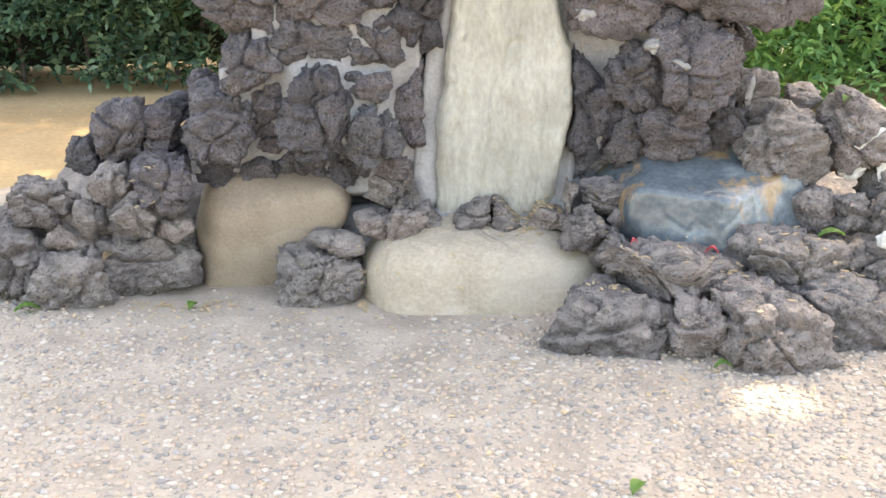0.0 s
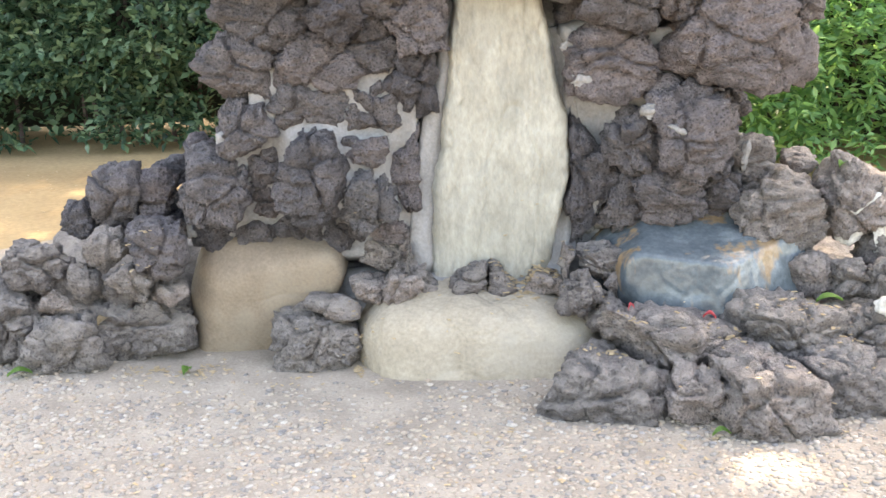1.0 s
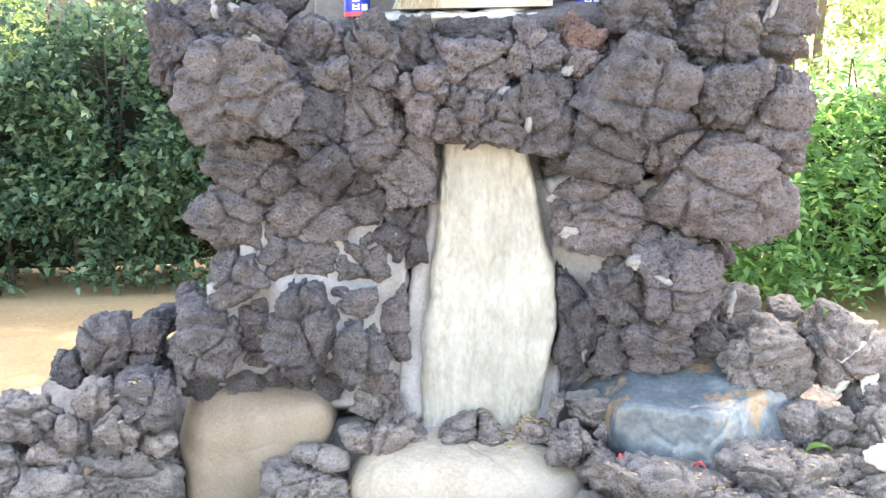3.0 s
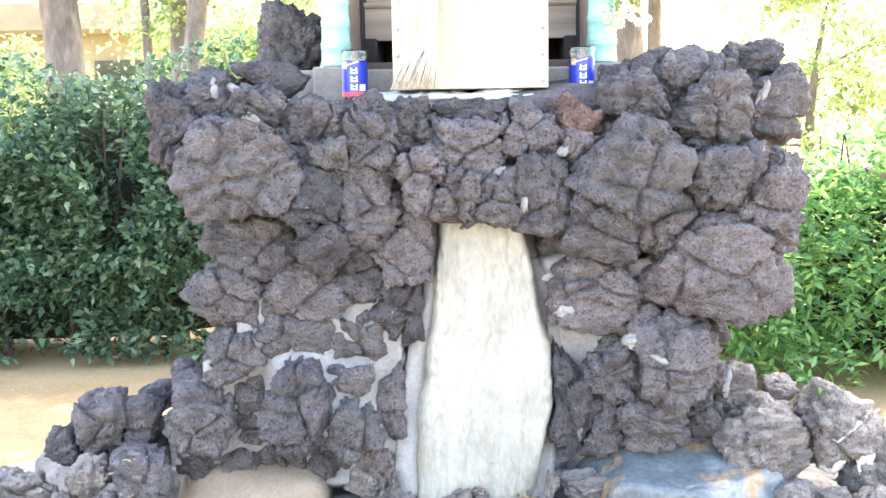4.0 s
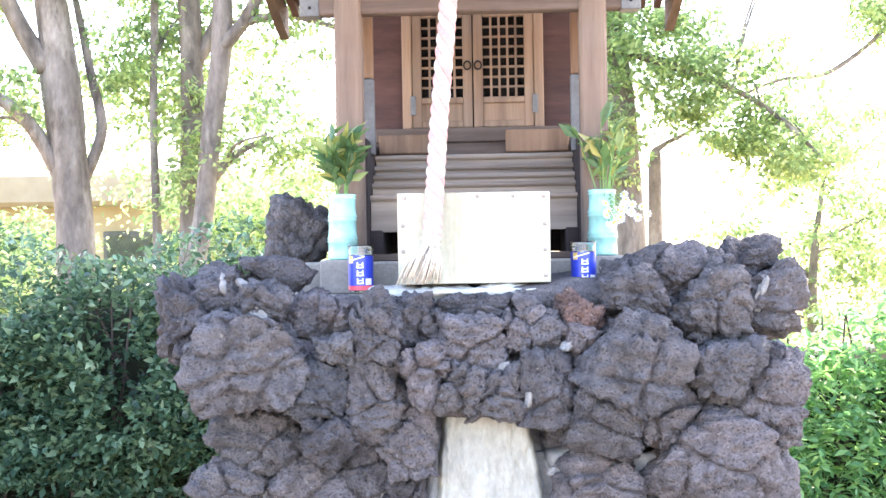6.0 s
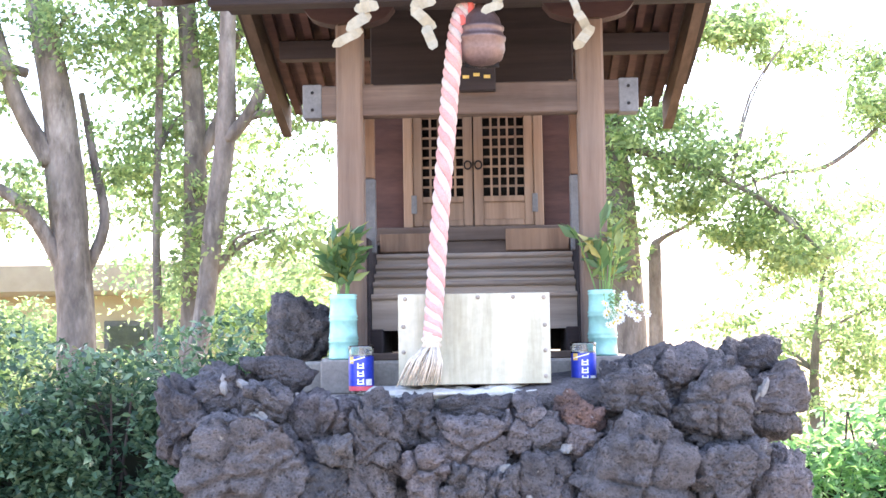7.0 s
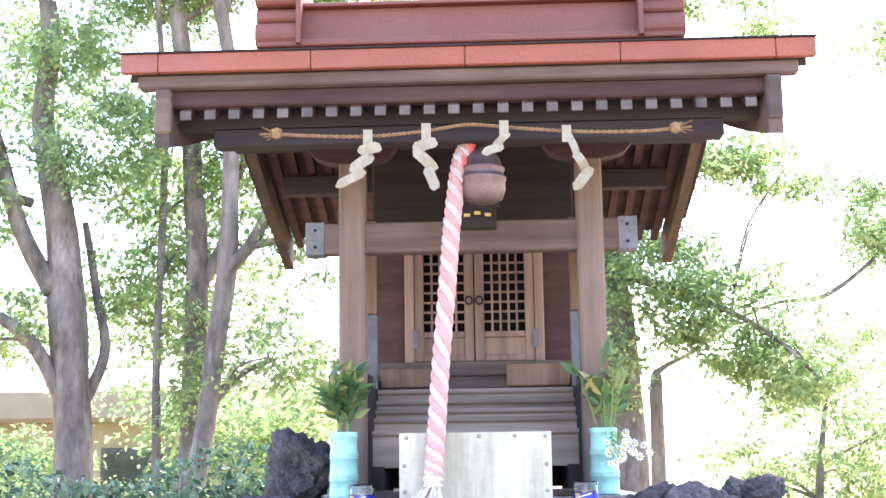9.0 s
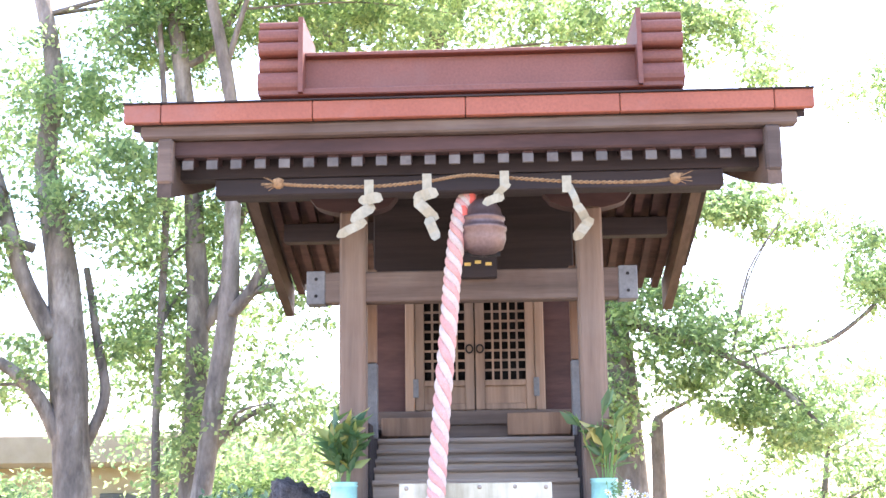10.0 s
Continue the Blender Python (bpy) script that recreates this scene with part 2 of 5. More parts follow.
def pebble_stone():
    m, nt, bs = nodes_of("pebbles")
    geo = nt.nodes.new("ShaderNodeNewGeometry")
    col = ramp(nt, geo.outputs["Random Per Island"], ((0, (0.2, 0.185, 0.175)), (0.25, (0.31, 0.272, 0.23)), (0.55, (0.4, 0.335, 0.265)), (0.8, (0.37, 0.285, 0.215)), (0.95, (0.46, 0.41, 0.35)), (1, (0.3, 0.285, 0.275))))
    n = noise_at(nt, where(nt), 130.0, 4.0)
    col = blend(nt, col, ramp(nt, n, ((0.3, (0.75, 0.75, 0.75)), (0.7, (1.2, 1.2, 1.2)))), 0.8, "MULTIPLY")
    nt.links.new(col, bs.inputs["Base Color"])
    bs.inputs["Roughness"].default_value = 0.7
    bump(nt, ((n, 0.4, 0.001),), bs.inputs["Normal"])
    return m


def blue_stone():
    """Polished-looking blue schist with rust runs and pale veins."""
    m, nt, bs = nodes_of("blue_stone")
    at = where(nt)
    n = noise_at(nt, at, 6.0, 8.0, 0.65)
    col = ramp(nt, n, ((0.3, (0.05, 0.066, 0.08)), (0.52, (0.11, 0.135, 0.15)), (0.7, (0.25, 0.285, 0.3))))
    rust = ramp(nt, noise_at(nt, where(nt, (1.5, 1.5, 0.55)), 7.0, 4.0), ((0.57, (0, 0, 0)), (0.64, (0.7, 0.7, 0.7))))
    col = blend(nt, col, (0.34, 0.21, 0.1), rust)
    fine = noise_at(nt, at, 80.0, 4.0)
    col = blend(nt, col, ramp(nt, fine, ((0.3, (0.75, 0.75, 0.75)), (0.7, (1.2, 1.2, 1.2)))), 0.7, "MULTIPLY")
    nt.links.new(col, bs.inputs["Base Color"])
    bs.inputs["Roughness"].default_value = 0.24
    bump(nt, ((n, 0.3, 0.006), (fine, 0.3, 0.001)), bs.inputs["Normal"])
    return m


def zinc_sheet():
    """Pale corroded sheet with run-down streaks."""
    m, nt, bs = nodes_of("weathered_sheet")
    at = where(nt, (1, 1, 0.12))
    n = noise_at(nt, at, 16.0, 5.0)
    col = ramp(nt, n, ((0.35, (0.3, 0.285, 0.2)), (0.52, (0.44, 0.425, 0.33)), (0.72, (0.58, 0.57, 0.49))))
    fine = noise_at(nt, where(nt), 40.0, 6.0)
    col = blend(nt, col, ramp(nt, fine, ((0.3, (0.85, 0.85, 0.85)), (0.7, (1.1, 1.1, 1.1)))), 0.8, "MULTIPLY")
    nt.links.new(col, bs.inputs["Base Color"])
    bs.inputs["Roughness"].default_value = 0.55
    bump(nt, ((fine, 0.2, 0.001),), bs.inputs["Normal"])
    return m


def glass_like():
    m, nt, bs = nodes_of("cup_glass")
    bs.inputs["Base Color"].default_value = (0.92, 0.95, 0.95, 1)
    bs.inputs["Roughness"].default_value, bs.inputs["Transmission Weight"].default_value, bs.inputs["IOR"].default_value = 0.04, 1.0, 1.45
    return m


PEBBLES, BLUESTONE, SHEET, GLASS = pebble_stone(), blue_stone(), zinc_sheet(), glass_like()


# ---- helpers for building ----
def mesh_of(name, bm, material, smooth=False):
    me = bpy.data.meshes.new(name)
    bm.to_mesh(me)
    bm.free()
    if smooth:
        me.polygons.foreach_set("use_smooth", [True] * len(me.polygons))
    me.materials.append(material)
    return me


def part(name, bm, material, parent=None, label="", smooth=False):
    ob = new(name, mesh_of(name, bm, material, smooth))
    ob.parent = parent
    if label:
        tagged(ob, label)
    return ob


def raw(name, verts, faces, material, smooth=False, parent=None):
    me = bpy.data.meshes.new(name)
    me.from_pydata(verts, [], faces)
    if smooth:
        me.polygons.foreach_set("use_smooth", [True] * len(me.polygons))
    me.materials.append(material)
    ob = new(name, me)
    ob.parent = parent
    return ob


def boxes(*sizes, soft=0.004):
    """One bmesh of bevelled boxes (x0, x1, y0, y1, z0, z1)."""
    bm = bmesh.new()
    for x0, x1, y0, y1, z0, z1 in sizes:
        m = Matrix.Translation(((x0 + x1) / 2, (y0 + y1) / 2, (z0 + z1) / 2)) @ Matrix.Diagonal((x1 - x0, y1 - y0, z1 - z0, 1))
        bmesh.ops.create_cube(bm, size=1, matrix=m)
    if soft:
        bmesh.ops.bevel(bm, geom=bm.edges[:], offset=soft, segments=1, affect="EDGES", profile=0.7)
    return bm


def lathe(profile, sides=24, at=(0, 0, 0)):
    """A turned form from (radius, height) pairs."""
    bm = bmesh.new()
    rings = [[bm.verts.new((at[0] + r * math.cos(a), at[1] + r * math.sin(a), at[2] + z)) for a in [2 * math.pi * i / sides for i in range(sides)]] for r, z in profile]
    for low, high in zip(rings, rings[1:]):
        for i in range(sides):
            bm.faces.new((low[i], low[(i + 1) % sides], high[(i + 1) % sides], high[i]))
    bm.faces.new(rings[0][::-1])
    bm.faces.new(rings[-1])
    return bm


def tube(points, sides=8, bm=None, rough=0.0):
    """A tapered tube through (x, y, z, radius) points."""
    bm = bm or bmesh.new()
    rings = []
    for i, (x, y, z, r) in enumerate(points):
        a, b = Vector(points[max(i - 1, 0)][:3]), Vector(points[min(i + 1, len(points) - 1)][:3])
        way = (b - a).normalized()
        side = way.cross(Vector((0.31, 0.87, 0.13)) if abs(way.y) < 0.9 else Vector((1, 0, 0))).normalized()
        up = side.cross(way)
        ring = []
        for k in range(sides):
            a2 = 2 * math.pi * k / sides
            v = side * math.cos(a2) + up * math.sin(a2)
            rr = r * (1 + rough * noise.noise(Vector((x, y, z)) * 3 + v * 1.5))
            ring.append(bm.verts.new(Vector((x, y, z)) + v * rr))
        rings.append(ring)
    for low, high in zip(rings, rings[1:]):
        for k in range(sides):
            bm.faces.new((low[k], low[(k + 1) % sides], high[(k + 1) % sides], high[k]))
    bm.faces.new(rings[0][::-1])
    bm.faces.new(rings[-1])
    return bm


def smooth_path(points, steps=6):
    """More points between given ones, on a rounded line."""
    p = np.array(points, float)
    out = []
    for i in range(len(p) - 1):
        a, b, c, d = p[max(i - 1, 0)], p[i], p[i + 1], p[min(i + 2, len(p) - 1)]
        for k in range(steps):
            t = k / steps
            out.append(0.5 * (2 * b + (c - a) * t + (2 * a - 5 * b + 4 * c - d) * t * t + (3 * b - a - 3 * c + d) * t ** 3))
    out.append(p[-1])
    return [tuple(q) for q in out]


PERM = np.random.default_rng(3).permutation(4096)
SLOPES = np.random.default_rng(4).normal(size=(4096, 3))
SLOPES /= np.linalg.norm(SLOPES, axis=1)[:, None]


def hashed(cell):
    i = cell.astype(np.int64) & 4095
    return PERM[(PERM[(PERM[i[:, 0]] + i[:, 1]) & 4095] + i[:, 2]) & 4095]


def waves(v):
    """Gradient noise at the rows of v, about -0.7 to 0.7."""
    base = np.floor(v)
    f = v - base
    u = f * f * f * (f * (f * 6 - 15) + 10)
    total = np.zeros(len(v))
    for corner in itertools.product((0, 1), repeat=3):
        c = np.array(corner)
        weight = np.where(c, u, 1 - u).prod(1)
        total += weight * (SLOPES[hashed(base + c)] * (f - c)).sum(1)
    return total


def layers(v, octaves=4, gain=0.55, step=2.1):
    total, size = np.zeros(len(v)), 1.0
    for k in range(octaves):
        total += size * waves(v + 17.3 * k)
        v, size = v * step, size * gain
    return total


def near_two(v):
    """Distances to the two nearest of scattered points, one a cell."""
    base = np.floor(v)
    best, second = np.full(len(v), 9.0), np.full(len(v), 9.0)
    for corner in itertools.product((-1, 0, 1), repeat=3):
        cell = base + np.array(corner)
        d = np.linalg.norm(cell + 0.5 + 0.45 * SLOPES[hashed(cell)] - v, axis=1)
        second = np.minimum(second, np.maximum(best, d))
        best = np.minimum(best, d)
    return best, second


def crust(v, rough):
    """Relief of porous lava in metres: cracks, knobs, crusty layers and grit."""
    warp = np.stack((waves(v * 9), waves(v * 9 + 40), waves(v * 9 + 80)), 1) * 0.03
    a, b = near_two((v + warp) * (6.5, 6.5, 8.5))
    out = -0.024 * np.clip(1 - (b - a) / 0.09, 0, 1) ** 1.3
    ledge = layers((v + warp) * (8, 8, 13) + 3, 3) * 5
    out += 0.030 * (np.floor(ledge) + np.clip((ledge - np.floor(ledge)) * 3 - 1, 0, 1)) / 5
    a, b = near_two((v + warp * 0.6) * 25.0)
    out += -0.006 * a - 0.006 * np.clip(1 - (b - a) / 0.2, 0, 1)
    out += 0.010 * waves(v * 6) + 0.020 * (0.22 - np.abs(waves(v * (17, 17, 28) + 5)))
    out += 0.013 * layers(v * (36, 36, 54), 4, 0.62)
    return (out + 0.008) * rough


SPHERES = {}


def sphere_of(level):
    if level not in SPHERES:
        bm = bmesh.new()
        bmesh.ops.create_icosphere(bm, subdivisions=level, radius=1)
        SPHERES[level] = (np.array([v.co[:] for v in bm.verts]), [[v.index for v in f.verts] for f in bm.faces])
        bm.free()
    return SPHERES[level]


def stone(name, x, y, z, w, d, h, turn, material, level=4, parent=None, rough=1.0, planes=11, flat=0.75, seed=0, square=0.84, edge=14, ragged=0.0, walls=()):
    """An irregular stone of the size w x d x h round (x, y, z): a ball cut by planes, then broken up by noise."""
    rng = np.random.default_rng(seed * 7919 + int(abs(x) * 1000) * 31 + int(z * 1000))
    dirs, faces = sphere_of(level)
    if walls:
        away = np.arccos(np.clip(-dirs[:, 1], -1, 1))
        turned = math.pi * (away / math.pi) ** 1.35
        flat_part = dirs[:, (0, 2)] / np.maximum(np.linalg.norm(dirs[:, (0, 2)], axis=1), 1e-6)[:, None]
        dirs = np.stack((flat_part[:, 0] * np.sin(turned), -np.cos(turned), flat_part[:, 1] * np.sin(turned)), 1)
    normals = rng.normal(size=(planes, 3))
    normals /= np.linalg.norm(normals, axis=1)[:, None]
    reach = rng.uniform(flat, 1.0, planes)
    tilted = np.concatenate((np.eye(3), -np.eye(3))) + rng.normal(scale=0.16, size=(6, 3))
    normals = np.concatenate((normals, tilted / np.linalg.norm(tilted, axis=1)[:, None]))
    reach = np.concatenate((reach, np.full(6, square)))
    cut = np.maximum(dirs @ normals.T, 0.02) / reach
    r = np.minimum((cut ** edge).sum(1) ** (-1 / edge), 1.25)
    p = dirs * r[:, None]
    p /= np.abs(p).max(0)
    shift = Vector(rng.uniform(-50, 50, 3))
    size = np.array((w, d, h)) / 2
    if ragged:
        p = p * np.array([1 + ragged * noise.fractal(Vector(q) * 2.6 + shift, 0.8, 2.0, 3) for q in dirs])[:, None]
    p = p * size
    c, s = math.cos(radians(turn)), math.sin(radians(turn))
    p = np.stack((p[:, 0] * c + p[:, 2] * s, p[:, 1], -p[:, 0] * s + p[:, 2] * c), 1)
    rim = np.zeros(len(p))
    for u, reach in walls:
        over = p @ u - reach
        p = p - u * np.maximum(over, 0)[:, None]
        rim = np.maximum(rim, np.clip(1 + over / 0.03, 0, 1) ** 2)
    p[:, 1] += 0.012 * rim * (p[:, 1] < 0)
    if rough:
        p = p + dirs * (crust(p + np.array(shift), rough) * min(1.0, min(w, h) / 0.16))[:, None]
    me = bpy.data.meshes.new(name)
    me.from_pydata(p.tolist(), [], faces)
    me.polygons.foreach_set("use_smooth", [True] * len(me.polygons))
    me.materials.append(material)
    ob = new(name, me)
    ob.location = (x, y, z)
    ob.parent = parent
    return ob


def leaves(name, places, ways, size, material, parent=None, shape=0.45, fold=0.25, seed=1, droop=0.0):
    """Many small folded leaves (four corners, a fold along the middle) as one mesh."""
    rng = np.random.default_rng(seed)
    n = len(places)
    ways = ways + rng.normal(scale=0.45, size=(n, 3))
    ways[:, 2] -= droop
    ways /= np.linalg.norm(ways, axis=1)[:, None]
    side = np.cross(ways, rng.normal(size=(n, 3)) * 0.6 + (0, 0, 1))
    side /= np.linalg.norm(side, axis=1)[:, None]
    up = np.cross(side, ways)
    s = (size * rng.uniform(0.6, 1.25, n))[:, None]
    a, b = places, places + ways * s
    mid = places + ways * s * 0.45
    lft, rgt = mid + side * s * shape * 0.5 + up * s * fold * 0.3, mid - side * s * shape * 0.5 + up * s * fold * 0.3
    verts = np.stack((a, rgt, b, lft), 1).reshape(-1, 3)
    idx = np.arange(n)[:, None] * 4
    tri = np.concatenate((idx + (0, 1, 2), idx + (0, 2, 3)), 1).reshape(-1)
    me = bpy.data.meshes.new(name)
    me.vertices.add(len(verts))
    me.vertices.foreach_set("co", verts.reshape(-1))
    me.loops.add(len(tri))
    me.loops.foreach_set("vertex_index", tri)
    me.polygons.add(len(tri) // 3)
    me.polygons.foreach_set("loop_start", np.arange(0, len(tri), 3))
    me.update(calc_edges=True)
    me.materials.append(material)
    ob = new(name, me)
    ob.parent = parent
    return ob


def empty(name, m, label, category, group=""):
    ob = new(name)
    ob.matrix_world = m
    return tagged(ob, label, category, group)


# ---- ground ----
def sheet(name, outline, z0, z1, material):
    bm = bmesh.new()
    low = [bm.verts.new((x, y, z0)) for x, y in outline]
    high = [bm.verts.new((x, y, z1)) for x, y in outline]
    bm.faces.new(high)
    for i in range(len(outline)):
        j = (i + 1) % len(outline)
        bm.faces.new((low[i], low[j], high[j], high[i]))
    return part(name, bm, material)


ground = sheet("ground", [(-400, -400), (400, -400), (400, 400), (-400, 400)], -0.5, -0.02, SOIL)
tagged(ground, "bare tan sandy soil with scattered litter", "ground", kind="structure")
pavement = sheet("pavement", [(-6, -4), (6, -4), (6, 3.6), (1.3, 3.6), (0.9, 4.3), (-1.1, 4.3), (-1.8, 3.75), (-6, 1.0)], -0.02, 0.0, PAVING)
tagged(pavement, "pebble-washed concrete paving with sand near the rocks", "pavement", kind="structure")


def pebbles():
    rng = np.random.default_rng(5)
    base, faces = sphere_of(1)
    n = 36000
    x, y = rng.uniform(-1.5, 1.5, n), rng.uniform(1.55, 3.2, n)
    keep = noise_mask(x, y) < rng.uniform(0, 1, n)
    x, y = x[keep], y[keep]
    n = len(x)
    size = 0.003 + 0.0066 * rng.uniform(0, 1, n) ** 1.5
    turn = rng.uniform(0, math.pi, n)
    longer = rng.uniform(1.0, 1.6, n)
    px = base[None, :, 0] * (size * longer)[:, None]
    py = base[None, :, 1] * size[:, None]
    vx = px * np.cos(turn)[:, None] - py * np.sin(turn)[:, None] + x[:, None]
    vy = px * np.sin(turn)[:, None] + py * np.cos(turn)[:, None] + y[:, None]
    vz = base[None, :, 2] * (size * 0.55)[:, None] + rng.uniform(-0.0022, 0.001, n)[:, None]
    verts = np.stack((vx, vy, vz), 2).reshape(-1, 3)
    f = (np.array(faces)[None] + (np.arange(n) * len(base))[:, None, None]).reshape(-1, 3)
    ob = raw("pebbles", verts.tolist(), f.tolist(), PEBBLES, True)
    return tagged(ob, "small mixed pebbles set in the washed concrete", "pebbles", kind="stuff")


def noise_mask(x, y):
    """Where sand covers the pebbles: a fan in front of the boulders, and worn spots."""
    fan = np.clip(1.15 - np.hypot((x + 0.25) / 1.15, (y - 3.05) / 0.5), 0, 1) * 1.3
    return np.clip(fan + [0.35 * noise.noise(Vector((a * 3, b * 3, 0))) for a, b in zip(x, y)], 0.02, 0.97)


pebbles()

# ---- lava mound ----
mound = empty("lava_rock_mound", pose(0.12, 3.6, 0), "mound of dark porous lava rocks set in grey mortar", "rock mound")


def under_mound(ob):
    ob.location = Vector(ob.location) - Vector((0.12, 3.6, 0))
    ob.parent = mound
    return ob


SPECS = []


def lava(x, y, z, w, d, h, turn, kind=""):
    """Notes a rock; the rocks are built together, each one stopping where its neighbour begins."""
    edge = x < -0.55 or x > 0.75
    grow = 1.0 if edge or z > 1.18 else 1.16 if z < 0.3 else 1.3
    if x < -0.07 and 0.3 < z < 0.66:
        grow = 1.2
    if kind in ("low", "back"):
        grow = 1.12
    if z > 1.0 and -0.36 < x < 0.5 and y < 3.4:
        z = min(z, 1.2 - 0.6 * h)
    if h < 0.085 and -0.12 < x < 0.45 and z < 0.3:
        y, h, d = y - 0.03, h * 1.35, d * 1.2
    SPECS.append((x, y, z, w * grow, d * 1.15, h * grow, turn, kind))


def build_rocks():
    for i, (x, y, z, w, d, h, turn, kind) in enumerate(SPECS):
        walls = [(np.array((0.0, 1.0, 0.0)), 9.0)]
        if kind != "back":
            for j, (x2, y2, z2, w2, d2, h2, turn2, kind2) in enumerate(SPECS):
                way = np.array((x2 - x, 0.0 if kind != "low" else (y2 - y), z2 - z))
                far = np.linalg.norm(way)
                if j == i or kind2 == "back" or far > 0.4 or abs(y2 - y) > 0.5 * (d + d2) or far < 0.02:
                    continue
                u = way / far
                mine, theirs = [0.5 / math.sqrt((u[0] / a) ** 2 + (u[1] / b) ** 2 + (u[2] / c) ** 2) for a, b, c in ((w, d, h), (w2, d2, h2))]
                walls.append((u, far * mine / (mine + theirs) - (0.005 if x < -0.1 and 0.3 < z < 0.66 else 0.002)))
            # none reaches over the upright slab
            if y < 3.2 and 0.2 < z < 0.9:
                left, right = np.interp(z, (0.2, 0.55, 0.9), (-0.1, -0.05, 0.02)), np.interp(z, (0.2, 0.5, 0.7, 0.9), (0.285, 0.325, 0.305, 0.24))
                if x < 0.1:
                    walls.append((np.array((1.0, 0.0, 0.0)), left - x))
                else:
                    walls.append((np.array((-1.0, 0.0, 0.0)), x - right))
            elif y < 3.2 and z >= 0.9 and -0.02 < x < 0.28:
                walls.append((np.array((0.0, 0.0, -1.0)), z - 0.905 + 0.2 * max(abs(x - 0.13) - 0.05, 0)))
        # low rocks take the copy with dust and light in its colour
        material = {"g": LAVA_GREY, "r": LAVA_RED}.get(kind, LAVA_DUSTY_LIT if z < 0.28 or x > 0.72 and z < 0.5 else LAVA)
        level = 5 if w * h > 0.011 else 4
        under_mound(stone("lava_rock", x, y, z, w, d, h, turn, material, level, None, 1.0, 8, 0.78, i + 1, 0.88, 14, walls=walls))


def core(x, y, z, w, d, h, material):
    ob = stone("mortar_core", x, y, z, w, d, h, 0, material, 5, None, 0.5, planes=14, flat=0.9, seed=99)
    return under_mound(ob)


core(0.13, 3.62, 0.45, 1.36, 1.16, 1.5, MORTAR)

core(0.13, 3.85, 1.02, 1.62, 1.62, 0.46, LAVA)
core(-0.68, 3.5, 0.04, 1.0, 0.8, 0.36, LAVA_DUSTY_LIT)
core(0.8, 3.22, 0.02, 1.0, 0.9, 0.34, LAVA_DUSTY_LIT)
core(0.1, 3.24, 0.02, 1.0, 0.5, 0.36, MORTAR)

core(0.1, 3.16, 0.06, 0.95, 0.34, 0.26, MORTAR)


def fillers():
    """Smaller stones packed behind the large ones."""
    r = random.Random(17)
    for i in range(9):
        for k in range(11):
            x, z = -0.5 + 0.15 * i + r.uniform(-0.04, 0.04), 0.2 + 0.1 * k + r.uniform(-0.03, 0.03)
            if -0.08 < x < 0.34 and z < 0.92:
                continue
            if x < -0.45 and z < 0.85 or z < 0.75 and r.random() < 0.4:
                continue
            lava(x, 3.2 - 0.05 * (z > 0.8), z, r.uniform(0.13, 0.2), 0.14, r.uniform(0.12, 0.17), r.uniform(-40, 40), "back")
    for i in range(26):
        a = r.uniform(0, 1)
        x = -1.15 + 0.4 * a if i % 2 else 0.62 + 0.6 * a
        y = r.uniform(2.95, 3.35) - (0.25 if i % 2 == 0 else 0)
        lava(x, y, r.uniform(0.0, 0.08), r.uniform(0.14, 0.2), 0.16, r.uniform(0.1, 0.15), r.uniform(-40, 40), "back")


fillers()
# upper courses
lava(-0.620, 3.110, 1.135, 0.158, 0.142, 0.259, 0)
lava(-0.424, 3.014, 1.060, 0.327, 0.240, 0.285, 0)
lava(-0.538, 3.142, 1.210, 0.232, 0.120, 0.131, -20)
lava(-0.407, 3.040, 1.183, 0.154, 0.114, 0.133, 10)
lava(-0.407, 3.185, 1.251, 0.250, 0.100, 0.088, 5)
lava(-0.307, 3.115, 1.200, 0.158, 0.100, 0.108, 0)
lava(-0.234, 3.075, 1.158, 0.128, 0.100, 0.107, 0)
lava(-0.230, 2.986, 1.073, 0.121, 0.102, 0.124, 0, 'g')
lava(-0.255, 3.001, 0.970, 0.139, 0.118, 0.153, 20, 'g')
lava(-0.139, 2.991, 1.139, 0.138, 0.117, 0.152, -25)
lava(-0.134, 3.046, 0.940, 0.225, 0.189, 0.239, 0)
lava(-0.032, 3.036, 1.157, 0.121, 0.102, 0.126, 0)
lava(-0.011, 2.961, 1.023, 0.137, 0.118, 0.171, -10)
lava(0.115, 3.023, 1.119, 0.237, 0.152, 0.175, 0)
lava(0.083, 2.964, 0.973, 0.151, 0.126, 0.151, 10)
lava(0.158, 2.972, 0.950, 0.178, 0.119, 0.137, 0)
lava(-0.056, 3.031, 0.836, 0.182, 0.147, 0.175, 20)
lava(-0.250, 2.978, 0.861, 0.127, 0.107, 0.138, 15)
lava(-0.419, 3.099, 0.840, 0.222, 0.169, 0.200, -10)
lava(-0.482, 3.077, 0.724, 0.185, 0.134, 0.156, -30)
lava(-0.319, 3.066, 0.730, 0.283, 0.133, 0.142, 10)
lava(-0.327, 3.059, 0.632, 0.268, 0.110, 0.113, 8)
lava(-0.163, 3.058, 0.778, 0.127, 0.108, 0.141, 0)
lava(-0.059, 3.062, 0.704, 0.141, 0.120, 0.156, 0)
lava(0.238, 3.035, 1.183, 0.112, 0.100, 0.090, 0)
lava(0.208, 3.015, 1.115, 0.103, 0.100, 0.098, 0)
lava(0.277, 3.015, 1.111, 0.092, 0.100, 0.092, 0)
lava(0.368, 3.035, 1.167, 0.115, 0.100, 0.101, 20, 'r')
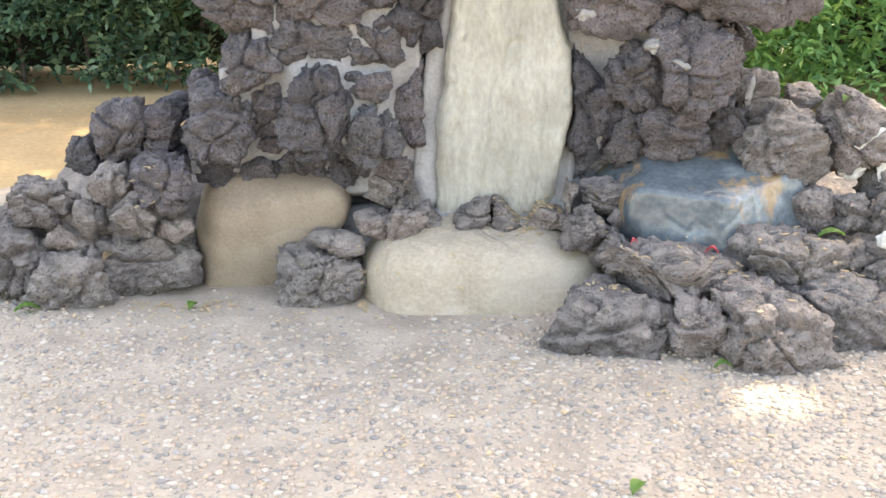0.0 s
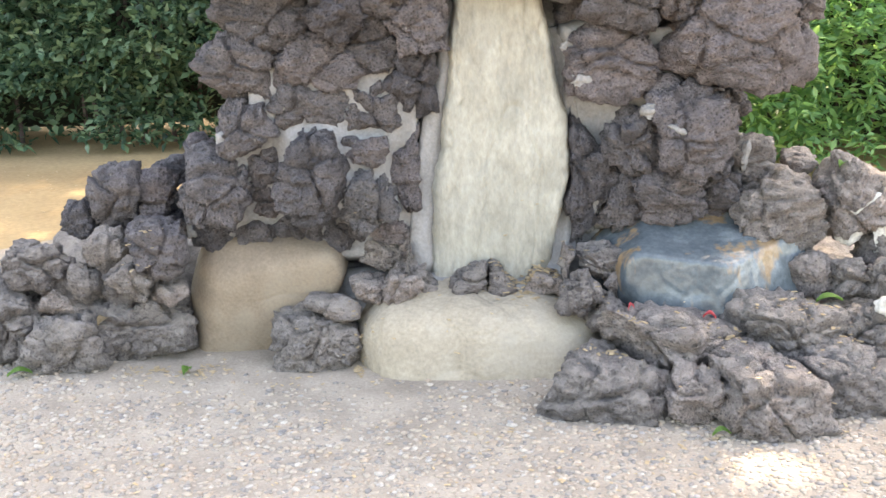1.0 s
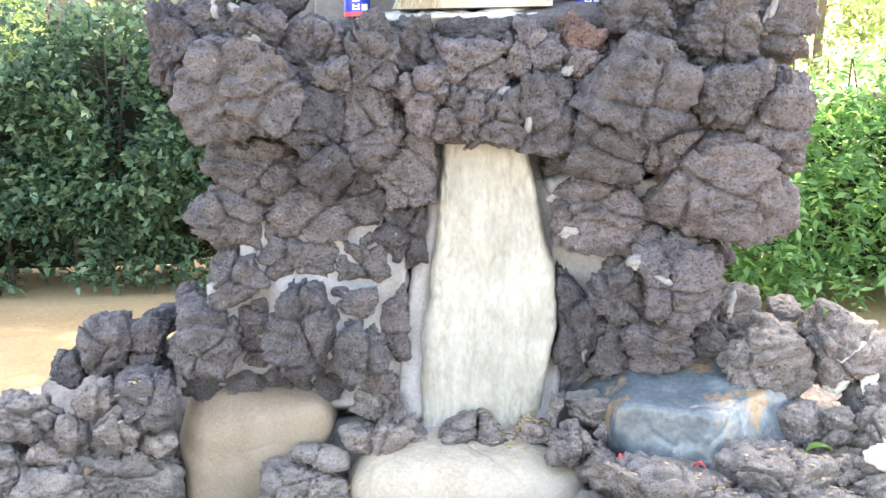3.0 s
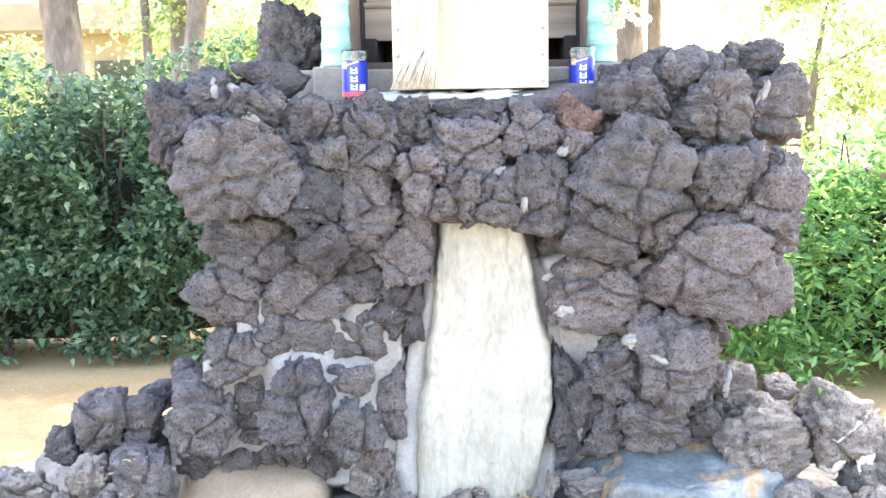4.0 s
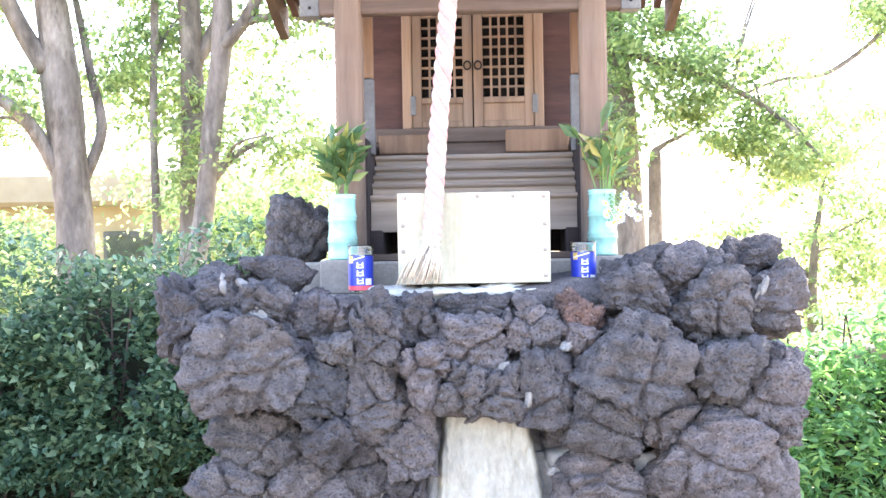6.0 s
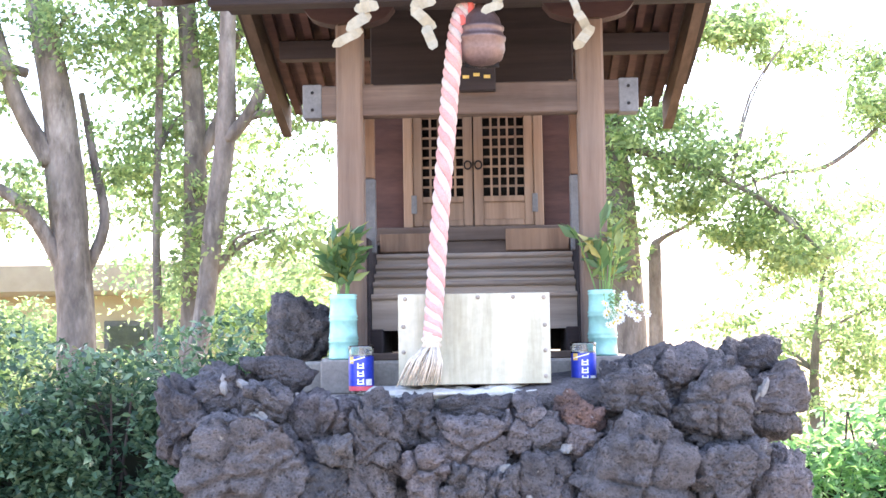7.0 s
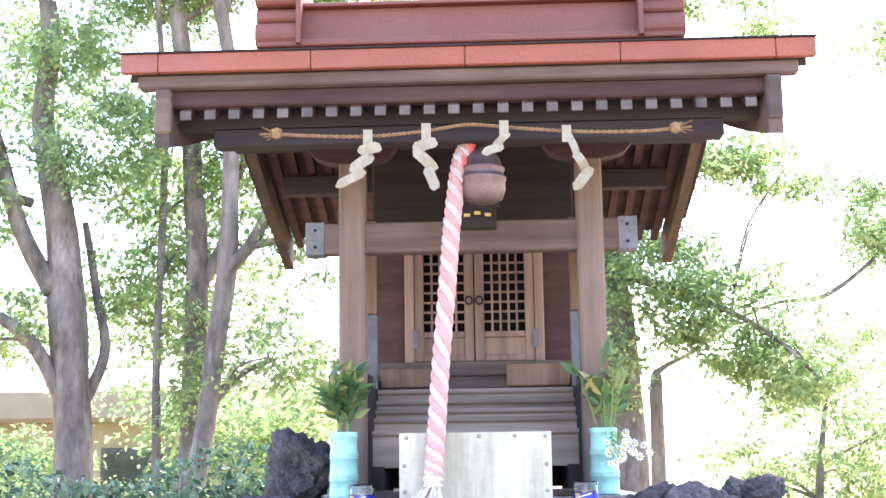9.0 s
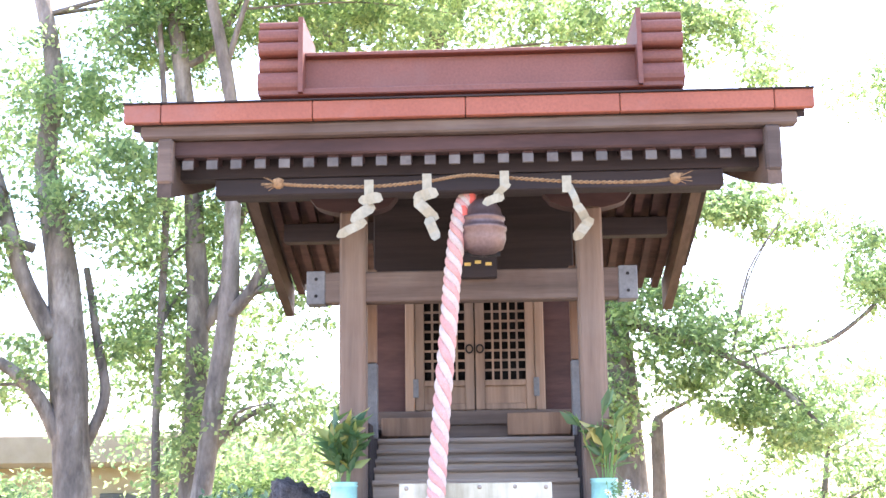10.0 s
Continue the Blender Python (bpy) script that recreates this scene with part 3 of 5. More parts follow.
lava(0.357, 3.015, 1.099, 0.106, 0.100, 0.092, 0)
lava(0.264, 3.005, 0.945, 0.174, 0.157, 0.298, 0)
lava(0.490, 2.986, 1.087, 0.290, 0.246, 0.359, 8)
lava(0.438, 2.972, 0.897, 0.227, 0.149, 0.172, 0)
lava(0.563, 2.985, 0.893, 0.165, 0.128, 0.152, 0)
lava(0.670, 3.005, 0.805, 0.375, 0.214, 0.243, 8)
lava(0.410, 3.037, 0.735, 0.203, 0.134, 0.154, 0)
lava(0.692, 3.053, 1.163, 0.212, 0.180, 0.247, -15)
lava(0.713, 2.970, 1.015, 0.172, 0.143, 0.172, 0)
lava(0.827, 3.006, 0.955, 0.181, 0.160, 0.278, 10)
lava(0.846, 3.121, 1.187, 0.202, 0.175, 0.267, 0)
lava(0.629, 3.124, 1.233, 0.188, 0.125, 0.144, 0)
lava(0.812, 3.162, 1.266, 0.175, 0.120, 0.139, 0)
lava(0.125, 3.075, 1.179, 0.256, 0.100, 0.078, 0)
lava(0.514, 3.039, 1.195, 0.183, 0.112, 0.126, 0)

# lower courses and skirts
lava(-0.482, 3.044, 0.549, 0.148, 0.126, 0.176, -20)
lava(-0.322, 3.014, 0.451, 0.174, 0.154, 0.258, 0)
lava(-0.191, 3.060, 0.601, 0.141, 0.113, 0.134, 0)
lava(-0.188, 3.025, 0.525, 0.103, 0.100, 0.092, 0)
lava(-0.191, 3.006, 0.392, 0.156, 0.132, 0.174, 0, 'g')
lava(-0.101, 3.075, 0.438, 0.094, 0.100, 0.313, 5)
lava(-0.556, 3.042, 0.413, 0.169, 0.150, 0.260, 12)
lava(-0.457, 3.079, 0.504, 0.128, 0.110, 0.156, 0)
lava(-0.451, 3.1, 0.37, 0.114, 0.100, 0.12, 0)
lava(-0.165, 3.06, 0.25, 0.13, 0.1, 0.1, 0)
lava(-0.084, 3.075, 0.275, 0.085, 0.100, 0.142, 0)
lava(-0.636, 3.235, 0.450, 0.090, 0.100, 0.112, 0)
lava(-0.842, 3.166, 0.361, 0.173, 0.131, 0.154, -15)
lava(-0.951, 3.175, 0.315, 0.085, 0.100, 0.097, 0)
lava(-0.751, 3.166, 0.355, 0.117, 0.102, 0.154, 0)
lava(-0.723, 3.315, 0.397, 0.115, 0.100, 0.084, 0)
lava(-0.695, 3.215, 0.333, 0.104, 0.100, 0.149, 0)
lava(-0.853, 3.015, 0.274, 0.125, 0.100, 0.118, 0)
lava(-0.714, 2.994, 0.284, 0.180, 0.125, 0.145, 0)
lava(-1.022, 3.024, 0.230, 0.189, 0.127, 0.147, -10)
lava(-0.904, 2.975, 0.207, 0.082, 0.100, 0.110, 0)
lava(-0.787, 2.965, 0.208, 0.137, 0.100, 0.103, 0)
lava(-0.7, 3.0, 0.17, 0.12, 0.100, 0.067, 0)
lava(-0.82, 3.03, 0.17, 0.120, 0.100, 0.080, 0)
lava(-0.955, 3.02, 0.135, 0.215, 0.14, 0.1, 0, "low")
lava(-0.96, 2.96, 0.045, 0.24, 0.16, 0.15, -8, "low")
lava(-0.77, 3.04, 0.06, 0.22, 0.15, 0.16, -4, "low")
lava(-1.1, 3.0, 0.1, 0.2, 0.16, 0.2, 0, "low")
lava(-0.325, 2.95, 0.055, 0.2, 0.16, 0.15, -5, "low")
lava(-0.285, 2.96, 0.135, 0.13, 0.12, 0.06, 0, "low")
lava(-0.19, 2.99, 0.175, 0.09, 0.1, 0.06, 0)
lava(-0.098, 2.995, 0.196, 0.138, 0.100, 0.083, 0)
lava(-0.020, 3.005, 0.217, 0.089, 0.100, 0.047, 0)
lava(0.123, 3.035, 0.192, 0.104, 0.100, 0.056, 0)
lava(0.245, 3.035, 0.181, 0.107, 0.100, 0.053, 0)
lava(-0.057, 3.025, 0.170, 0.092, 0.100, 0.056, 0)
lava(0.427, 3.005, 0.180, 0.111, 0.100, 0.069, 0)
lava(0.037, 3.015, 0.238, 0.111, 0.100, 0.047, 0)
lava(0.170, 2.985, 0.225, 0.110, 0.100, 0.061, 0)
lava(0.264, 3.005, 0.236, 0.125, 0.100, 0.064, 0)
lava(0.065, 3.015, 0.194, 0.153, 0.100, 0.064, 0)
lava(0.371, 2.955, 0.239, 0.137, 0.100, 0.096, 0)
lava(0.323, 2.895, 0.198, 0.120, 0.100, 0.067, 0)
lava(0.346, 3.082, 0.412, 0.157, 0.148, 0.335, 4)
lava(0.464, 3.030, 0.523, 0.133, 0.116, 0.175, 0)
lava(0.577, 3.001, 0.548, 0.208, 0.173, 0.208, 0)
lava(0.549, 3.028, 0.384, 0.196, 0.138, 0.161, 0)
lava(0.437, 3.055, 0.358, 0.099, 0.100, 0.169, 0)
lava(0.682, 3.058, 0.418, 0.127, 0.107, 0.134, 0)
lava(0.823, 3.039, 0.346, 0.288, 0.198, 0.232, 8)
lava(0.753, 3.119, 0.453, 0.159, 0.112, 0.130, 0)
lava(0.904, 3.165, 0.431, 0.102, 0.100, 0.088, 0)
lava(1.020, 3.036, 0.357, 0.231, 0.187, 0.224, 15)
lava(0.679, 3.095, 0.296, 0.114, 0.100, 0.122, 0)
lava(1.118, 3.016, 0.264, 0.153, 0.131, 0.181, 0)
lava(0.898, 2.936, 0.199, 0.122, 0.103, 0.129, 0)
lava(0.972, 2.885, 0.200, 0.133, 0.100, 0.100, 0)
lava(1.044, 2.837, 0.207, 0.131, 0.105, 0.125, 0)
lava(0.8, 2.78, 0.115, 0.27, 0.24, 0.15, 4, "low")
lava(0.51, 2.76, 0.1, 0.36, 0.28, 0.16, 6, "low")
lava(0.4, 2.86, 0.15, 0.13, 0.1, 0.1, 0)
lava(1.0, 2.78, 0.1, 0.17, 0.16, 0.15, 0, "low")
lava(0.39, 2.66, 0.02, 0.34, 0.26, 0.15, 5, "low")
lava(0.68, 2.58, 0.035, 0.27, 0.3, 0.2, 6, "low")
lava(0.545, 2.56, 0.04, 0.12, 0.12, 0.12, 0, "low")
lava(0.88, 2.66, 0.03, 0.26, 0.22, 0.15, 0, "low")
lava(-0.384, 3.671, 1.37, 0.2, 0.17, 0.245, 0)
lava(0.658, 3.342, 1.176, 0.139, 0.120, 0.170, 0)
lava(-0.428, 3.237, 1.216, 0.179, 0.106, 0.120, 0)

lava(-0.595, 3.09, 0.3, 0.12, 0.12, 0.12, 10)
lava(-0.49, 3.11, 0.29, 0.15, 0.12, 0.11, -15)
lava(-0.37, 3.12, 0.3, 0.15, 0.12, 0.11, 12)
lava(-0.25, 3.1, 0.29, 0.13, 0.12, 0.11, -8)
lava(-0.14, 3.07, 0.31, 0.11, 0.1, 0.12, 15)

build_rocks()


def bed(name, x0, x1, z0, z1, depth, material, label):
    """The stuff between the rocks: an uneven sheet a little behind their faces."""
    near = np.array([q[:6] for q in SPECS if q[7] != "back" and q[2] > 0.2])
    nx, nz = int((x1 - x0) / 0.012), int((z1 - z0) / 0.012)
    bm = bmesh.new()
    grid = {}
    for i in range(nx + 1):
        for k in range(nz + 1):
            x, z = x0 + (x1 - x0) * i / nx, z0 + (z1 - z0) * k / nz
            away = ((near[:, 0] - x) / near[:, 3]) ** 2 + ((near[:, 2] - z) / near[:, 5]) ** 2
            if away.min() > 0.3 or x < (near[:, 0] + 9 * (abs(near[:, 2] - z) > 0.12)).min() or x > (near[:, 0] - 9 * (abs(near[:, 2] - z) > 0.12)).max():
                continue
            weight = 1 / (away + 0.05) ** 2
            y = ((near[:, 1] - depth * near[:, 4]) * weight).sum() / weight.sum()
            grid[i, k] = bm.verts.new((x - 0.12, y - 3.6 + 0.012 * noise.noise(Vector((x * 22, z * 22, 3))), z))
    for i, k in list(grid):
        corners = [grid.get(q) for q in ((i, k), (i + 1, k), (i + 1, k + 1), (i, k + 1))]
        if all(corners):
            bm.faces.new(corners)
    bmesh.ops.delete(bm, geom=[v for v in bm.verts if not v.link_faces], context="VERTS")
    bmesh.ops.recalc_face_normals(bm, faces=bm.faces)
    bmesh.ops.solidify(bm, geom=bm.faces[:], thickness=0.05)
    return part(name, bm, material, mound, label, True)


bed("mortar_joint", -0.56, -0.07, 0.24, 0.72, 0.2, MORTAR, "grey mortar filling the joints between rocks")
bed("mortar_joint", 0.3, 0.7, 0.3, 0.8, -0.12, MORTAR, "grey mortar filling the joints between rocks")
bed("lava_fill", -0.6, 0.85, 0.9, 1.14, -0.15, LAVA, "")


# ---- boulders and stele ----
def cut_boulder(x, y, z, faces_at, edge, material, relief, seed, label):
    """A worn stone: the space between planes (way, distance), its edges rounded."""
    dirs, faces = sphere_of(6)
    ways = np.array([w for w, _ in faces_at], float)
    ways /= np.linalg.norm(ways, axis=1)[:, None]
    cut = np.maximum(dirs @ ways.T, 0.001) / np.array([d for _, d in faces_at])
    p = dirs * ((cut ** edge).sum(1) ** (-1 / edge))[:, None]
    v = p + seed * 3.7
    p = p + dirs * (relief * (0.022 * waves(v * 5) + 0.008 * waves(v * 13) + 0.004 * layers(v * 28, 4) - 0.004 * np.clip(1 - np.abs(waves(v * 7 + 9)) / 0.05, 0, 1)))[:, None]
    ob = raw("boulder", p.tolist(), faces, material, True)
    ob.location = (x, y, z)
    return tagged(ob, label, "boulder")


cut_boulder(-0.458, 3.1, 0.12, (((-1, -0.1, -0.12), 0.212), ((-0.88, -0.1, 0.48), 0.212), ((-0.6, -0.1, 0.8), 0.218), ((0.05, -0.16, 1), 0.172), ((0.75, 0, 0.66), 0.25), ((1, -0.05, 0.1), 0.212), ((0.76, 0, -0.65), 0.118),
            ((0.1, -1, -0.2), 0.1), ((-0.1, -0.75, 0.6), 0.158), ((0, 1, 0), 0.2), ((0, 0, -1), 0.25), ((-0.7, -0.7, 0.1), 0.175)), 12, TAN, 0.35, 1,
            "smooth rounded tan boulder set upright among lava rocks")
cut_boulder(0.085, 2.975, 0.03, (((-1, -0.1, 0.1), 0.328), ((1, -0.1, -0.1), 0.345), ((0.1, -0.12, 1), 0.138), ((-0.5, 0, 0.8), 0.235), ((0.45, 0, 0.8), 0.225), ((0, -1, 0.25), 0.175), ((0, -0.6, 0.75), 0.168),
            ((0, 1, 0), 0.2), ((0, 0, -1), 0.15), ((-0.7, -0.7, 0.1), 0.29), ((0.7, -0.7, 0.1), 0.29)), 10, CREAM, 1.0, 8,
            "long low cream-coloured rounded boulder on the ground")
cut_boulder(0.645, 2.955, 0.195, (((-1, -0.25, 0.1), 0.232), ((-0.55, -0.1, 0.8), 0.19), ((0.04, -0.3, 1), 0.104), ((-0.2, -1, 0.12), 0.13), ((0.6, -0.85, 0.3), 0.135), ((1, -0.1, 0.1), 0.245), ((0.6, 0, 0.8), 0.21),
            ((-0.1, -0.75, -0.62), 0.16), ((0.1, -0.2, -1), 0.16), ((0, 1, 0), 0.18), ((0.5, -0.5, -0.7), 0.17), ((-0.7, -0.6, -0.4), 0.2)), 38, BLUESTONE, 0.6, 31,
            "blue-grey angular stone with rust stains on lava rocks")


def stele():
    """A tall uneven slab: narrow top, wide shoulders, narrower foot."""
    rows = [(0.12, -0.04, 0.262), (0.22, -0.042, 0.265), (0.36, -0.034, 0.296), (0.45, -0.026, 0.312), (0.535, -0.01, 0.311),
            (0.62, 0.0, 0.292), (0.71, 0.01, 0.272), (0.8, 0.018, 0.256), (0.89, 0.028, 0.24), (1.0, 0.045, 0.22)]
    p = smooth_path([(z, a, b) for z, a, b in rows], 14)
    nx = 70
    verts, faces = [], []
    for z, a, b in p:
        for i in range(nx):
            u = i / (nx - 1)
            e = 1 - (2 * u - 1) ** 26
            wob = 0.008 * noise.noise(Vector((0, z * 11, u * 0.9))) + 0.004 * noise.noise(Vector((4, z * 38, u * 2)))
            y = 0.045 * (1 - e) + 0.01 * noise.noise(Vector((u * 3, z * 5, 2))) + 0.005 * noise.noise(Vector((u * 12, z * 9, 5)))
            line = abs(noise.noise(Vector((u * 2.6 + 0.25 * noise.noise(Vector((u * 6, z * 9, 3))), z * 2.3, 9))))
            y += 0.006 * max(0.035 - line, 0) / 0.035 + 0.0025 * noise.fractal(Vector((u * 9, z * 22, 4)), 0.7, 2.0, 3)
            verts.append((a + (b - a) * u + wob, y, z))
    n = len(p)
    for j in range(n - 1):
        for i in range(nx - 1):
            k = j * nx + i
            faces.append((k, k + 1, k + nx + 1, k + nx))
    front = len(verts)
    verts += [(x, 0.14, z) for x, y, z in verts[:front]]
    faces += [(b + front, a + front, d + front, c + front) for a, b, c, d in faces[:]]
    for j in range(n - 1):
        for i in (0, nx - 1):
            k = j * nx + i
            f = (k, k + nx, k + nx + front, k + front)
            faces.append(f if i == 0 else f[::-1])
    for row in (0, n - 1):
        for i in range(nx - 1):
            k = row * nx + i
            f = (k, k + front, k + 1 + front, k + 1)
            faces.append(f if row == 0 else f[::-1])
    ob = raw("stone_tablet", verts, faces, STELE, True)
    ob.location = (0, 3.02, 0)
    return tagged(ob, "pale grey upright natural stone slab set into the lava rocks", "stone slab")


stele()


def stele_bed():
    """Mortar smeared round the slab's edge and foot."""
    bm = bmesh.new()
    tube(smooth_path([(0.03, 3.1, 0.86, 0.02), (0.0, 3.075, 0.72, 0.028), (-0.03, 3.075, 0.54, 0.034), (-0.055, 3.075, 0.38, 0.04), (-0.06, 3.06, 0.2, 0.045), (0.0, 3.03, 0.165, 0.045), (0.15, 3.02, 0.16, 0.04), (0.27, 3.04, 0.17, 0.04), (0.31, 3.09, 0.34, 0.022), (0.325, 3.1, 0.53, 0.018), (0.28, 3.1, 0.8, 0.015)], 12), 14, bm, 1.3)
    ob = part("mortar_bed", bm, MORTAR, None, "rough grey mortar round the slab", True)
    under_mound(ob)


stele_bed()

# ---- platform on the mound ----
platform = part("platform", boxes((-0.5, 0.8, 3.1, 4.7, 1.08, 1.195), soft=0.01), CONCRETE)
tagged(platform, "weathered grey concrete platform on top of the lava mound", "platform", kind="structure")
cover = stone("base_cover", 0.1, 3.19, 1.198, 0.6, 0.25, 0.05, 0, LIME, 5, None, 1.6, 9, 0.9, 4, 0.95, 14, 0.0)
tagged(cover, "whitish crumbling mortar bed under the offering box", "mortar bed", kind="structure")
plinth = part("plinth", boxes((-0.36, 0.64, 3.42, 4.6, 1.195, 1.28), soft=0.006), CONCRETE)
tagged(plinth, "low grey stone plinth carrying the small shrine", "plinth", kind="structure")

# ---- shrine ----
ZB = 1.28
shrine = empty("shrine", pose(0.127, 3.5, ZB, 0, 0, -2.9), "small weathered wooden shrine with red metal roof on a rock mound", "shrine")


def wood(name, mat, *sizes, soft=0.003, label="", parent=None):
    sizes = [(a, b, c, d, e - ZB, f - ZB) for a, b, c, d, e, f in sizes]
    return part(name, boxes(*sizes, soft=soft), mat, parent or shrine, label)


for s in (-1, 1):
    wood("post", WOOD_Z, (s * 0.345 - 0.038, s * 0.345 + 0.038, -0.038, 0.038, 1.28, 2.25), soft=0.007, label="square weathered cedar post")
beam = wood("tie_beam", WOOD_X, (-0.475, 0.475, -0.028, 0.028, 1.98, 2.07), soft=0.004)
for s in (-1, 1):
    x0, x1 = sorted((s * 0.48, s * 0.425))
    cap = wood("beam_cap", STEEL, (x0, x1, -0.031, 0.031, 1.976, 2.074), soft=0.002, label="grey metal cap on the beam end", parent=beam)
    cap.parent = beam
    for k in (2.0, 2.05):
        bm = lathe(((0.005, 0), (0.004, 0.003)), 8)
        bmesh.ops.rotate(bm, verts=bm.verts, matrix=Matrix.Rotation(radians(90), 3, "X"))
        bmesh.ops.translate(bm, verts=bm.verts, vec=(s * 0.452, -0.032, k - ZB))
        part("nail", bm, DARK, beam)


def bracket(x):
    """A boat-shaped bearing block on a post."""
    bm = bmesh.new()
    outline = [(-0.13, 0.05)] + [(-0.13 + 0.26 * i / 12, 0.05 - 0.05 * math.sin(math.pi * i / 12) ** 0.45) for i in range(13)] + [(0.13, 0.05)]
    rings = []
    for y in (-0.03, 0.03):
        rings.append([bm.verts.new((x + a, y, 2.245 - ZB + b)) for a, b in [(-0.13, 0.06)] + outline[1:-1] + [(0.13, 0.06)]])
    bm.faces.new(rings[0][::-1])
    bm.faces.new(rings[1])
    n = len(rings[0])
    for i in range(n):
        bm.faces.new((rings[0][i], rings[0][(i + 1) % n], rings[1][(i + 1) % n], rings[1][i]))
    return part("bracket", bm, WOOD_RED, shrine, "dark red-brown boat-shaped bracket")


bracket(-0.345), bracket(0.345)
wood("purlin", WOOD_DARK_SHADED, (-0.7, 0.7, -0.035, 0.035, 2.3, 2.37))
wood("purlin", WOOD_DARK_SHADED, (-0.68, 0.68, -0.36, -0.3, 2.222, 2.268))
wood("purlin", WOOD_DARK_SHADED, (-0.72, 0.72, 0.98, 1.04, 2.38, 2.45))
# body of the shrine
# front panels are red-brown; the other walls take the darker shaded wood
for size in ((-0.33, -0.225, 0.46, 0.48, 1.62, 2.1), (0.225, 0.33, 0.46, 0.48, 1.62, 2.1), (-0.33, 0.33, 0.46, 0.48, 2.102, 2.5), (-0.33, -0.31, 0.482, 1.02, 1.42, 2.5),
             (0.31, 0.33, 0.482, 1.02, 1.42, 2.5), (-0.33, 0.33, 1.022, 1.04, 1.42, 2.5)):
    wood("wall_panel", WOOD_RED if size[4:] == (1.62, 2.1) else WOOD_DARK_SHADED, size, label="dark board wall panel")
# thin dark sheet in place of the shade inside the shrine
wood("interior_shade", DARK, (-0.2, 0.2, 0.53, 0.54, 1.62, 2.12), label="near-black sheet standing in for the shade behind the lattice")
for s in (-1, 1):
    x0, x1 = sorted((s * 0.335, s * 0.297))
    wood("side_board", WOOD_NEW, (x0, x1, 0.2, 0.23, 1.83, 2.12), label="orange-brown upright board")
    wood("side_plate", STEEL, (x0 - 0.002, x1 + 0.002, 0.195, 0.235, 1.6, 1.828), label="grey metal cover plate")
    x0, x1 = sorted((s * 0.225, s * 0.195))
    wood("door_jamb", WOOD_DOOR, (x0, x1, 0.425, 0.47, 1.695, 2.12), label="pale upright door jamb")
wood("door_head", WOOD_DOOR, (-0.195, 0.195, 0.43, 0.47, 2.07, 2.12))
wood("door_sill", WOOD_X, (-0.31, 0.31, 0.4, 0.5, 1.65, 1.695), (-0.31, 0.31, 0.41, 0.5, 1.61, 1.65))
wood("sill_patch", WOOD_NEW, (-0.3, -0.1, 0.392, 0.4, 1.615, 1.675), label="orange-brown repaired wood")
wood("sill_patch", WOOD_NEW, (0.1, 0.3, 0.392, 0.4, 1.615, 1.685), label="orange-brown repaired wood")


def door(s):
    x0, x1 = (-0.194, -0.002) if s < 0 else (0.002, 0.194)
    d = wood("door", WOOD_DOOR, (x0, x0 + 0.03, 0.43, 0.455, 1.698, 2.07), (x1 - 0.03, x1, 0.43, 0.455, 1.698, 2.07),
             (x0 + 0.03, x1 - 0.03, 0.43, 0.455, 1.698, 1.72), (x0 + 0.03, x1 - 0.03, 0.43, 0.455, 1.775, 1.795), (x0 + 0.03, x1 - 0.03, 0.43, 0.455, 2.05, 2.07),
             label="pale wooden lattice door leaf, closed")
    wood("door_panel", WOOD_DOOR, (x0 + 0.03, x1 - 0.03, 0.44, 0.45, 1.72, 1.775), soft=0.001, parent=d)
    a, b = x0 + 0.03, x1 - 0.03
    for i in range(1, 5):
        x = a + (b - a) * i / 5
        wood("lattice_bar", WOOD_DOOR, (x - 0.0035, x + 0.0035, 0.436, 0.448, 1.795, 2.05), soft=0, parent=d)
    for i in range(1, 8):
        z = 1.795 + 0.255 * i / 8
        wood("lattice_bar", WOOD_DOOR, (a, b, 0.438, 0.446, z - 0.0035, z + 0.0035), soft=0, parent=d)
    xc = x1 - 0.015 if s < 0 else x0 + 0.015
    bm = tube([(xc + 0.011 * math.cos(k), 0.425, 1.895 - ZB + 0.013 * math.sin(k), 0.0028) for k in [2 * math.pi * i / 14 for i in range(15)]], 6)
    part("door_ring", bm, DARK, d, "small dark metal ring pull", True)
    xh = x0 if s < 0 else x1
    wood("hinge", STEEL, (xh - 0.006, xh + 0.012, 0.424, 0.43, 1.74, 1.8), soft=0.001, label="iron hinge strap", parent=d)


door(-1), door(1)
# steps
# stringers added to keep sky from showing through where it is dark
for s in (-1, 1):
    x0, x1 = sorted((s * 0.307, s * 0.325))
    wood("stringer", WOOD_DARK_SHADED, (x0, x1, 0.1, 0.46, 1.3, 1.64), label="dark side board added to close the gap beside the steps")
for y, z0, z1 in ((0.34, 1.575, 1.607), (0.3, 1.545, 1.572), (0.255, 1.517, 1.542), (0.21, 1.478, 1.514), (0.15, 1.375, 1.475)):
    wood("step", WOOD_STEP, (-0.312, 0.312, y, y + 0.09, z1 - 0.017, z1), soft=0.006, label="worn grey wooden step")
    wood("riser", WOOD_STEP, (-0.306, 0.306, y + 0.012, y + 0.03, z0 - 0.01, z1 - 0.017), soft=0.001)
# backing and blocks, coloured for the shaded gap under the steps
wood("floor_joist", WOOD_DARK_SHADED, (-0.31, 0.31, 0.45, 0.5, 1.3, 1.6), (-0.31, -0.27, 0.12, 0.5, 1.28, 1.37), (0.27, 0.31, 0.12, 0.5, 1.28, 1.37), (-0.02, 0.03, 0.3, 0.4, 1.28, 1.4))
wood("ground_sill", WOOD_X, (-0.31, 0.31, 0.02, 0.1, 1.28, 1.3))


